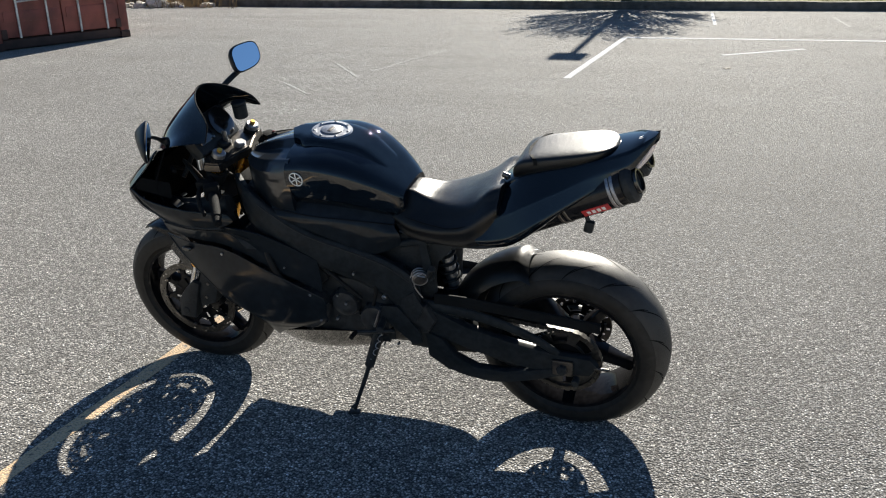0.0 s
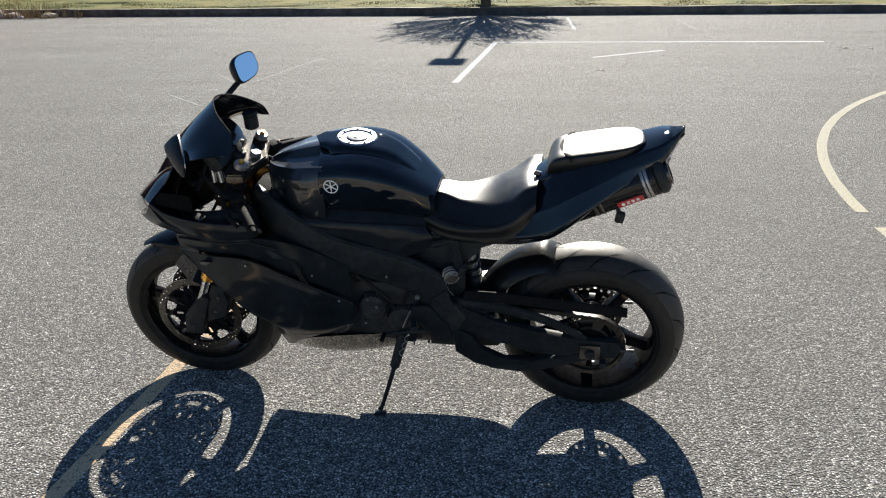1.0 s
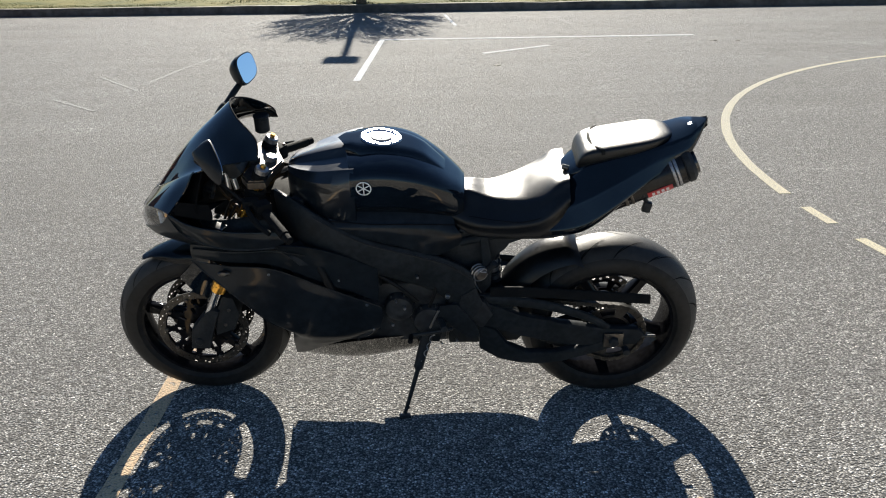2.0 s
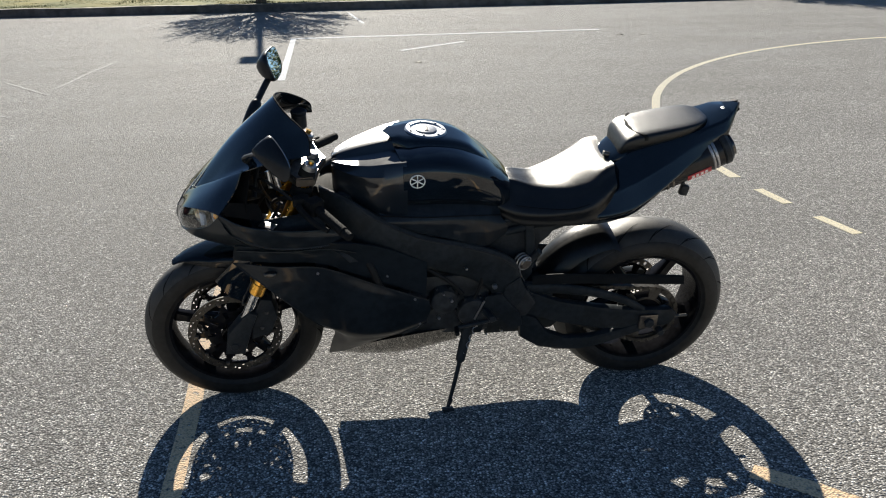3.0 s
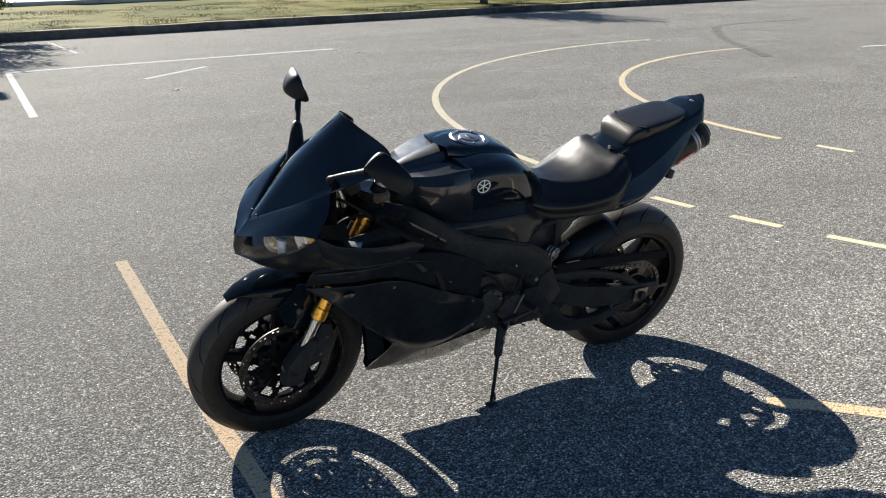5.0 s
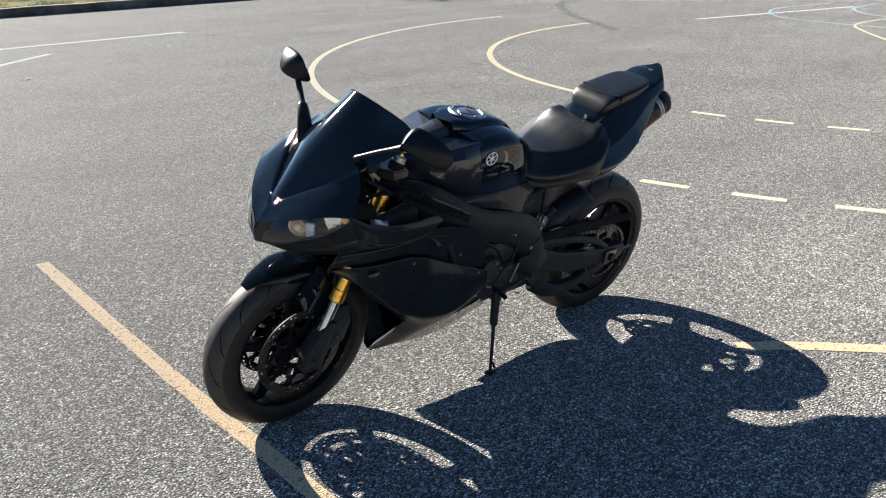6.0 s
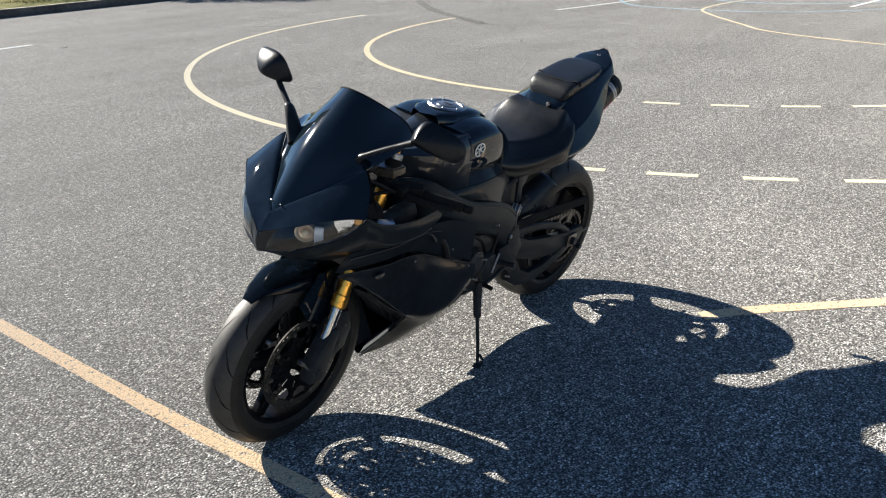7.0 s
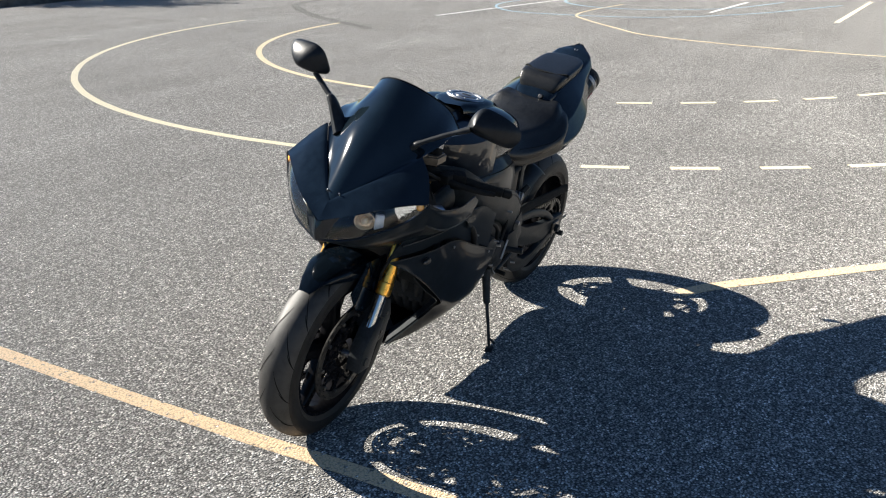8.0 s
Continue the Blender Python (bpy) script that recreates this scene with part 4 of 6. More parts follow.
        # inner shell that closes the nose from behind
        part("nose_lining", sheet([[p + V(0.02, -s * 0.012, -0.006) for p in r(A)], [p + V(0.075, -s * 0.035, -0.0) for p in r(B)], [p + V(0.06, -s * 0.02, 0.005) for p in r(D)]], 20, 8, 0.003), RECESS_BLACK, bike)
        part("cowl_screw", rod(L(s, (-0.062, 0.020, 0.836)), L(s, (-0.070, 0.021, 0.845)), 0.0022, 8), BOLT, bike)

    # the prow between the lamps
    tip = [[cat([L(s, p) for p in row], 61)[k] + V(-0.002, 0, 0) for s, k in ((-1, wide), (-1, wide // 2), (-1, 0), (1, wide // 2), (1, wide))] for row, wide in ((B, 10), (C, 4))]
    part("nose_tip", sheet([tip[0], [a.lerp(b, 0.5) + V(-0.006 if k == 2 else -0.003, 0, 0) for k, (a, b) in enumerate(zip(*tip))], tip[1]], 20, 8), PAINT, bike)
    top = [(0.302, -0.172, 0.998), (0.294, -0.134, 1.047), (0.232, -0.080, 1.098), (0.200, 0.0, 1.121), (0.232, 0.080, 1.098), (0.294, 0.134, 1.047), (0.302, 0.172, 0.998)]
    low = [(0.108, -0.171, 0.956), (0.057, -0.130, 0.922), (-0.008, -0.072, 0.875), (-0.086, 0.0, 0.817), (-0.008, 0.072, 0.875), (0.057, 0.130, 0.922), (0.108, 0.171, 0.956)]
    top, low = ([(x, Y(y), z) for x, y, z in row] for row in (top, low))
    mid = [((a[0] + b[0]) / 2 - 0.012, (a[1] + b[1]) / 2 * 1.12, (a[2] + b[2]) / 2 + 0.012) for a, b in zip(top, low)]
    scr = part("windscreen", sheet([low, mid, top], 49, 14, 0.003), SCREEN, bike, "dark smoked windscreen")
    edge = cat(top, 40)
    part("screen_edge", tube(edge, 0.0022, 40, 6), GRIP, scr)
    # dashboard behind the screen
    dash = part("dashboard", block((0.185, 0, 0.955), (0.05, 0.23, 0.12), 0.02, Matrix.Rotation(radians(-32), 4, "Y")), SATIN, bike, "black dashboard with round dial")
    dm = Matrix.Translation((0.207, 0.045, 0.972)) @ Matrix.Rotation(radians(58), 4, "Y")
    part("dial", lathe([(0.0, 0), (0.048, 0), (0.052, 0.008), (0.046, 0.01), (0.0, 0.006)], 32, closed=False), GAUGE, dash, m=dm @ Matrix.Rotation(radians(90), 4, "X"))
    part("display", block((0.212, -0.06, 0.968), (0.008, 0.075, 0.05), 0.003, Matrix.Rotation(radians(-32), 4, "Y")), GAUGE, dash)
    # bright plates added in place of sunlit strips on the inner fairing panel
    for c, size in (((0.163, -0.212, 0.794), (0.052, 0.026, 0.004)), ((0.148, -0.154, 0.795), (0.020, 0.018, 0.004))):
        part("sunlit_strip", block(c, size, 0.0015, Matrix.Rotation(radians(-32), 4, "Z") @ Matrix.Rotation(radians(11), 4, "X")), ALLOY, dash, "bright alloy plate for a sunlit strip of the inner fairing")
    part("dash_stay", tube([(0.12, -0.1, 0.83), (0.13, 0, 0.90), (0.12, 0.1, 0.83)], 0.008, 14, 8), SATIN, bike)
    for s in (-1, 1):
        part("cowl_stay", tube([(0.10, s * 0.06, 0.84), (0.12, s * 0.14, 0.885), (0.15, s * 0.17, 0.885)], 0.007, 12, 8), GRIP, bike)
        part("ram_air_duct", tube([(0.0, s * 0.12, 0.735), (0.15, s * 0.165, 0.742), (0.33, s * 0.16, 0.765)], 0.045, 14, 14, flat=0.6), SATIN, bike)


def mirror(s):
    if s > 0:
        base, elbow, neck = V(0.098, 0.100, 0.945), V(0.124, 0.160, 1.018), V(0.165, 0.262, 1.072)
        c, out = V(0.188, 0.298, 1.117), V(0.18, 0.98, -0.03).normalized()
        back = V(0.93, -0.17, 0.36).normalized()
    else:
        base, elbow, neck = V(0.128, -0.128, 0.968), V(0.113, -0.150, 0.987), V(0.167, -0.278, 1.057)
        c, out = V(0.221, -0.330, 1.064), V(0.52, -0.85, -0.04).normalized()
        back = V(0.85, 0.50, -0.15).normalized()
    top = part("mirror", tube([base, elbow, elbow.lerp(neck, 0.5) + V(0, 0, 0.003), neck], (lambda t: 0.031 - 0.035 * t if t < 0.43 else 0.0105) if s > 0 else (lambda t: 0.021 - 0.0125 * min(1, t * 2.4) + 0.004 * max(0, t - 0.8) / 0.2), 36, 12, flat=0.75), LIP, bike, "black fairing mirror with bright glass")
    back = (back - out * back.dot(out)).normalized()
    up = back.cross(out) * (1 if back.cross(out).z > 0 else -1)
    n = 28
    outline = []
    for k in range(n):
        a = 2 * math.pi * k / n
        ca, sa = math.cos(a), math.sin(a)
        e = 0.62
        outline.append((math.copysign(abs(ca) ** e, ca) * 0.071 + 0.012 * sa, math.copysign(abs(sa) ** e, sa) * (0.047 - 0.006 * ca)))
    if s < 0:
        outline = [(p.x * 1.12, p.y * 1.10) for p in cat([V(*q, 0) for q in ((-0.072, -0.008), (-0.064, 0.020), (-0.047, 0.042), (-0.028, 0.045), (0.010, 0.034), (0.044, 0.018), (0.063, 0.000), (0.064, -0.022), (0.050, -0.040), (0.030, -0.044), (-0.013, -0.034), (-0.055, -0.022), (-0.072, -0.008))], n + 1)][:-1]
    rings = []
    for depth, size in ((0.0, 0.975), (-0.005, 1.0), (-0.012, 0.98), (-0.028, 0.82), (-0.044, 0.58), (-0.057, 0.28), (-0.061, 0.10)) if s > 0 else ((0.0, 0.975), (-0.005, 1.0), (-0.010, 0.97), (-0.024, 0.78), (-0.036, 0.54), (-0.045, 0.33), (-0.052, 0.16)):
        rings.append([c + out * (x * size - (1 - size) * (0 if s > 0 else 0.066)) + up * (y * size) + back * depth * (1 if s > 0 else 0.8) for x, y in outline])
    part("housing", loft(rings), SHELL, top)
    rings = [[c + out * (x * 0.90) + up * (y * 0.90) + back * d for x, y in outline] for d in (0.0005, 0.002)]
    part("mirror_glass", loft(rings), MIRROR, top, "bright mirror glass", smooth=False)


def controls():
    def side(s):
        x0 = 0.245
        a, b = V(x0, s * 0.128, 0.862), V(0.374, s * 0.322, 0.822)
        d = (b - a).normalized()
        bar = part("handlebar", rod(a - d * 0.02, b, 0.0105, 14), GRIP, bike, "black clip-on handlebar", m=SM)
        part("grip", rod(a.lerp(b, 0.46), b - d * 0.004, 0.0155, 18), GRIP, bar, "ribbed black rubber grip")
        part("bar_end", rod(b - d * 0.004, b + d * 0.028, 0.0135, 16, bevel=0.35), GRIP, bar)
        part("clip_clamp", rod((0.250, s * 0.112, 0.838), (0.267, s * 0.112, 0.876), 0.032, 18), GRIP, bar)
        part("switch_box", block(a.lerp(b, 0.37), (0.045, 0.05, 0.05), 0.01, Matrix.Rotation(s * radians(58), 4, "Z")), GRIP, bar)
        h = a.lerp(b, 0.26) + V(-0.035, 0, 0.004)
        part("lever_bracket", block(h + V(0.012, 0, 0.002), (0.05, 0.035, 0.03), 0.008), GRIP, bar)
        lev = [h, h + d * 0.05 + V(-0.016, 0, 0), h + d * 0.12 + V(-0.018, 0, 0), h + d * 0.165 + V(-0.006, 0, 0)]
        part("lever", tube(lev, lambda t: 0.0075 - 0.002 * t, 22, 10, flat=1.4), GRIP, bar, "slim black lever")
        if s > 0:
            q = V(0.268, 0.095, 1.000)
            res = part("brake_reservoir", rod(q - V(0, 0, 0.028), q + V(0, 0, 0.02), 0.024, 20), SATIN, bar)
            part("reservoir_cap", rod(q + V(0, 0, 0.02), q + V(0, 0, 0.030), 0.026, 20), SATIN, res)
            part("kill_switch", block(a.lerp(b, 0.40) + V(0.014, 0, 0.024), (0.010, 0.010, 0.010), 0.003), KILL, bar, "red stop switch")
        else:
            for k in (0, 1):
                part("cable_guide", tube([(0.167 + 0.025 * k, -0.061, 0.846), (0.164 + 0.022 * k, -0.055, 0.872), (0.160 + 0.018 * k, -0.048, 0.897)], 0.0085, 10, 14), ALLOY, bar, "bright cable guide tube")
            part("clutch_cable", tube([h + V(-0.01, 0.01, 0), V(0.14, -0.10, 0.90), V(0.16, -0.05, 0.80), V(0.30, -0.12, 0.68)], 0.005, 24, 8), CABLE, bar)
        part("switch_cable", tube([a.lerp(b, 0.3), V(0.20, s * 0.12, 0.84), V(0.17, s * 0.07, 0.78), V(0.28, s * 0.08, 0.72)], 0.006, 20, 8), CABLE, bar)
    both(side)


def ring_section(x, top, hw, side, bot, hwb, n=32, e=2.5, low=0.45):
    """A closed tank-like section: rounded crown, widest at side, tucked in below."""
    pts = []
    for k in range(n):
        a = 2 * math.pi * k / n
        c, s = math.cos(a), math.sin(a)
        if s >= 0:
            y, z = hw * math.copysign(abs(c) ** (2 / e), c), side + (top - side) * abs(s) ** (2 / e)
        else:
            t = abs(s) ** 0.9
            y, z = math.copysign(abs(c) ** low, c) * (hw + (hwb - hw) * t), side - (side - bot) * t
        pts.append(V(x, y, z))
    return pts


def smooth_stations(rows, n):
    cols = list(zip(*rows))
    k = [cat([V(v, 0, 0) for v in c], n) for c in cols]
    return [[k[j][i].x for j in range(len(cols))] for i in range(n)]


def tank_and_seat():
    # x, crown, half width, height of the widest line, underside, half width below
    st = [(0.548, 0.965, 0.184, 0.892, 0.780, 0.183), (0.56, 0.967, 0.185, 0.894, 0.780, 0.184), (0.66, 0.975, 0.187, 0.896, 0.780, 0.184),
          (0.75, 0.958, 0.176, 0.876, 0.772, 0.168), (0.83, 0.912, 0.146, 0.842, 0.755, 0.140), (0.89, 0.862, 0.112, 0.806, 0.738, 0.108), (0.915, 0.838, 0.092, 0.79, 0.738, 0.090)]
    full = smooth_stations(st, 40)
    tank_e = lambda x: 3.6
    sweep = lambda p: p + V(0.022 * min(1, abs(p.y) / 0.16) ** 2 * max(0, 1 - (p.x - 0.548) / 0.08), 0, 0)
    tank = part("fuel_tank", loft([[sweep(p) for p in ring_section(*r, n=60, e=3.6)] for r in full]), PAINT, bike, "glossy black fuel tank with knee recesses")
    # front cover: a raised spine between two flat ledges, sharp shoulders, slab sides
    rings = []
    for x, top, spine, ledge, shoulder, edge, hw, side, bot in smooth_stations([(0.358, 0.912, 0.010, 0.906, 0.034, 0.907, 0.048, 0.872, 0.80), (0.372, 0.922, 0.013, 0.912, 0.056, 0.914, 0.076, 0.874, 0.79), (0.41, 0.938, 0.018, 0.919, 0.094, 0.922, 0.122, 0.876, 0.788), (0.47, 0.957, 0.026, 0.930, 0.132, 0.934, 0.164, 0.880, 0.785), (0.53, 0.972, 0.033, 0.943, 0.152, 0.947, 0.181, 0.888, 0.781), (0.582, 0.982, 0.037, 0.953, 0.163, 0.955, 0.1845, 0.893, 0.780)], 26):
        knots = [(0, top), (spine * 0.93, top - 0.002), (spine, top - 0.003), (spine + 0.003, top - 0.006), (spine + 0.013, ledge + 0.003), (spine + 0.018, ledge), (shoulder - 0.004, edge + 0.001), (shoulder, edge - 0.0015), (shoulder + 0.004, edge - 0.006), (hw - 0.003, side + 0.030), (hw, side + 0.004), (hw * 0.99, bot + 0.012), (hw * 0.94, bot), (hw * 0.3, bot)]
        rings.append([V(x, y, z) for y, z in knots] + [V(x, -y, z) for y, z in knots[:0:-1]])
    part("tank_cover", loft(rings), TANKPAINT, tank, "glossy black front tank cover with a raised spine")

    def crown(x, y, lift=0.0):
        a = min(full, key=lambda r: abs(r[0] - x))
        k = full.index(a)
        b = full[min(len(full) - 1, k + 1)] if x > a[0] else full[max(0, k - 1)]
        t = 0 if a is b else (x - a[0]) / (b[0] - a[0])
        top, hw, side = (a[i] + (b[i] - a[i]) * t for i in (1, 2, 3))
        return V(x, y, side + (top - side) * max(0, 1 - abs(y / hw) ** tank_e(x)) ** (1 / tank_e(x)) + lift)

    rows = []
    for i in range(22):
        x = 0.549 + 0.314 * i / 21
        wide = 0.058 + 0.030 * min(1, i / 3) - 0.045 * max(0, (i - 9) / 12) ** 1.5
        rows.append([crown(x + (0.03 * (1 - abs(u)) * -1 if i == 0 else 0), wide * u, (0.017 + 0.010 * max(0, (0.66 - x) / 0.11)) * max(0, 1 - abs(u) ** 10) * min(1, (21 - i) / 5) - 0.002) for u in (-1, -0.97, -0.9, -0.75, -0.5, -0.25, 0, 0.25, 0.5, 0.75, 0.9, 0.97, 1)])
    part("tank_crest", loft(rows, closed=False), PAINT, tank, "raised glossy crest round the filler")
    # raised rim round the filler and the filler cap
    cm = Matrix.Translation((0.655, 0, 0.985)) @ Matrix.Rotation(radians(5), 4, "Y")
    turn = Matrix.Rotation(radians(90), 4, "X")
    cap = part("filler_cap", lathe([(0.0, 0), (0.064, 0), (0.066, 0.004), (0.062, 0.009), (0.050, 0.0095), (0.047, 0.006), (0.0, 0.006)], 48, closed=False), CAP, tank, "round alloy fuel cap with bolts", m=cm @ turn)
    part("cap_centre", lathe([(0.0, 0.006), (0.034, 0.006), (0.034, 0.009), (0.030, 0.0105), (0.0, 0.0105)], 40, closed=False), CAP, cap)
    part("cap_flap", block((0.0, 0.0115, 0.004), (0.012, 0.002, 0.034), 0.001), STEEL, cap)
    for k in range(7):
        a = 2 * math.pi * k / 7
        part("cap_bolt", rod((0.055 * math.cos(a), 0.008, 0.055 * math.sin(a)), (0.055 * math.cos(a), 0.012, 0.055 * math.sin(a)), 0.0036, 8), CAP, cap)
    for s in (-1, 1):
        # emblem: ring with three crossing bars
        em = Matrix.Translation((0.612, s * 0.1880, 0.905)) @ Matrix.Rotation(radians(-s * 6), 4, "X") @ Matrix.Rotation(radians(s * 1), 4, "Z")
        e = part("emblem_ring", lathe([(0.0205, -0.0012), (0.0235, -0.0012), (0.0235, 0.0012), (0.0205, 0.0012)], 40), WHITE, tank, "white round badge with crossed bars", m=em)
        for k in range(3):
            part("emblem_bar", block((0, 0, 0), (0.0032, 0.0022, 0.041), 0.0008, Matrix.Rotation(radians(60 * k), 4, "Y")), WHITE, e)
        # side cover below the tank
        cover = [[(0.47, s * 0.140, 0.830), (0.633, s * 0.150, 0.815), (0.72, s * 0.142, 0.808), (0.816, s * 0.115, 0.792), (0.885, s * 0.085, 0.765)],
                 [(0.50, s * 0.178, 0.786), (0.633, s * 0.186, 0.778), (0.72, s * 0.177, 0.772), (0.816, s * 0.150, 0.756), (0.885, s * 0.114, 0.734)],
                 [(0.52, s * 0.190, 0.772), (0.64, s * 0.193, 0.752), (0.73, s * 0.184, 0.738), (0.82, s * 0.163, 0.714), (0.905, s * 0.126, 0.706)],
                 [(0.53, s * 0.188, 0.758), (0.65, s * 0.190, 0.720), (0.74, s * 0.183, 0.690), (0.82, s * 0.164, 0.652), (0.905, s * 0.120, 0.670)]]
        part("side_cover", sheet(cover, 26, 12), FAIRING, bike, "glossy black panel below the tank")
        part("panel_gap", tube([(x, y + s * 0.0012, z + 0.0035) for x, y, z in cover[1]], 0.0016, 30, 6), RECESS_BLACK, tank)
    # rider's seat
    def saddle(x, top, tw, drop, hw, side, bot, hwb):
        half = cat([V(x, 0, top), V(x, tw * 0.55, top - drop * 0.28), V(x, tw, top - drop), V(x, tw + (hw - tw) * 0.45, side + (top - drop - side) * 0.50), V(x, hw, side), V(x, hw * 0.6 + hwb * 0.4, (side + bot) / 2), V(x, hwb, bot + 0.003), V(x, hwb * 0.5, bot)], 26)
        return half + [V(p.x, -p.y, p.z) for p in half[:0:-1]]

    st = [(0.872, 0.822, 0.040, 0.003, 0.096, 0.762, 0.728, 0.092), (0.93, 0.827, 0.052, 0.005, 0.122, 0.750, 0.700, 0.118), (1.00, 0.813, 0.070, 0.005, 0.148, 0.752, 0.700, 0.142), (1.08, 0.828, 0.105, 0.011, 0.176, 0.768, 0.712, 0.166),
          (1.15, 0.864, 0.132, 0.024, 0.196, 0.794, 0.728, 0.186), (1.20, 0.886, 0.124, 0.004, 0.186, 0.828, 0.745, 0.180), (1.238, 0.890, 0.112, -0.006, 0.162, 0.852, 0.79, 0.155)]
    seat = part("rider_seat", loft([saddle(*r) for r in smooth_stations(st, 36)]), VINYL, bike, "black vinyl rider seat")
    part("seat_seam", tube([(0.93, -0.119, 0.770), (1.02, -0.152, 0.772), (1.10, -0.181, 0.783), (1.18, -0.190, 0.812)], 0.0012, 24, 6), RECESS_BLACK, seat)
    # tail shell
    def tail_ring(x, top, tw, cy, cz, hw, side, hwb, bot):
        knots = [(0, top), (tw * 0.9, top - 0.002), (tw, top - 0.005), (tw + 0.005, top - 0.012), (cy - 0.004, cz + 0.006), (cy, cz), (cy + 0.002, cz - 0.006), (hw - 0.003, side + 0.008), (hw, side), (hw - 0.002, side - 0.006), (hwb, bot + 0.004), (hwb - 0.006, bot), (0.02, bot)]
        return [V(x, y, z) for y, z in knots] + [V(x, -y, z) for y, z in knots[:0:-1]]

    st = [(1.10, 0.775, 0.100, 0.150, 0.755, 0.172, 0.738, 0.165, 0.712), (1.16, 0.800, 0.100, 0.165, 0.775, 0.190, 0.752, 0.180, 0.722), (1.23, 0.866, 0.090, 0.166, 0.818, 0.203, 0.767, 0.188, 0.735), (1.29, 0.925, 0.088, 0.170, 0.850, 0.208, 0.790, 0.190, 0.755), (1.36, 0.952, 0.090, 0.160, 0.886, 0.196, 0.834, 0.176, 0.802), (1.42, 0.968, 0.090, 0.142, 0.912, 0.170, 0.868, 0.148, 0.845),
          (1.50, 0.990, 0.088, 0.113, 0.950, 0.131, 0.913, 0.115, 0.893), (1.57, 1.012, 0.080, 0.098, 0.976, 0.107, 0.946, 0.092, 0.932), (1.605, 1.025, 0.070, 0.084, 0.992, 0.090, 0.974, 0.072, 0.958), (1.64, 1.038, 0.034, 0.042, 1.024, 0.044, 1.012, 0.034, 1.000), (1.664, 1.046, 0.006, 0.008, 1.044, 0.010, 1.042, 0.010, 1.030)]
    tail = part("tail_cowl", loft([tail_ring(*r) for r in smooth_stations(st, 40)]), PAINT, bike, "glossy black pointed tail fairing")
    b = part("tail_badge", lathe([(0.0, 0), (0.008, 0), (0.008, 0.0015), (0.0, 0.0015)], 20, closed=False), DULL, tail, "small silver oval badge", m=Matrix.Translation((1.615, 0, 1.027)) @ Matrix.Rotation(radians(-20), 4, "Y") @ turn)
    # hump in front of the pillion pad with the lock
    st = [(1.205, 0.872, 0.040, 0.86, 0.82, 0.04), (1.222, 0.888, 0.060, 0.87, 0.82, 0.06), (1.245, 0.905, 0.074, 0.885, 0.83, 0.076), (1.270, 0.925, 0.084, 0.90, 0.84, 0.086), (1.295, 0.940, 0.086, 0.91, 0.84, 0.088), (1.34, 0.948, 0.086, 0.92, 0.85, 0.086)]
    hump = part("seat_hump", loft([ring_section(*r, e=2.6) for r in smooth_stations(st, 20)]), PAINT, tail)
    part("seat_lock", rod((1.222, -0.038, 0.902), (1.25, -0.038, 0.893), 0.0085, 14), STEEL, tail, "round seat lock")
    st = [(1.262, 0.925, 0.062, 0.918, 0.898, 0.060), (1.268, 0.946, 0.080, 0.932, 0.898, 0.078), (1.280, 0.965, 0.088, 0.946, 0.905, 0.086), (1.303, 0.979, 0.093, 0.955, 0.912, 0.092), (1.345, 0.988, 0.096, 0.964, 0.925, 0.095), (1.43, 1.002, 0.095, 0.982, 0.945, 0.094), (1.49, 1.011, 0.088, 0.996, 0.962, 0.086), (1.525, 1.014, 0.072, 1.002, 0.972, 0.070), (1.548, 1.013, 0.044, 1.004, 0.980, 0.042), (1.558, 1.004, 0.016, 0.998, 0.984, 0.015)]
    pad = part("pillion_seat", loft([ring_section(*r, n=36, e=4.5) for r in smooth_stations(st, 34)]), VINYL, bike, "black vinyl pillion pad with a strap")
    sec = [[p + V(0.034 * (p.y / 0.096) ** 2, 0, 0.05 * max(0, 0.34 * (p.y / 0.096) ** 2 - 0.1)) for p in ring_section(1.298 + d, 0.9775 + o, 0.0935 + o, 0.954, 0.910, 0.092 + o, n=40, e=4.2)] for d, o in ((0, -0.001), (0.0005, 0.0032), (0.0105, 0.0040), (0.011, -0.001))]
    keep = [k for k in range(40) if k <= 20]
    bm = loft([[r[k] for k in keep] for r in sec], closed=False)
    part("strap", bm, GRIP, pad, "ribbed black strap")
    # undertail, lamp and stubs
    st = [(1.17, 0.735, 0.10, 0.725, 0.705, 0.09), (1.28, 0.80, 0.085, 0.77, 0.735, 0.07), (1.42, 0.87, 0.06, 0.85, 0.81, 0.05), (1.54, 0.93, 0.05, 0.91, 0.88, 0.045), (1.60, 0.965, 0.045, 0.945, 0.92, 0.04)]
    under = part("undertail", loft([ring_section(*r) for r in smooth_stations(st, 18)]), SATIN, bike)
    lens = [[(1.588, -0.066, 0.926), (1.600, 0, 0.920), (1.588, 0.066, 0.926)], [(1.622, -0.060, 0.972), (1.640, 0, 0.970), (1.622, 0.060, 0.972)], [(1.650, -0.026, 1.018), (1.660, 0, 1.022), (1.650, 0.026, 1.018)]]
    part("tail_lamp", sheet(lens, 10, 8, 0.006), TAILLENS, tail, "clear tail lamp lens")
    for s in (-1, 1):
        trim = [(0.90, s * 0.108, 0.714), (1.00, s * 0.128, 0.704), (1.10, s * 0.162, 0.718), (1.18, s * 0.184, 0.733), (1.24, s * 0.186, 0.746)]
        part("tail_trim", tube(trim, 0.006, 22, 8), SATIN, tail)


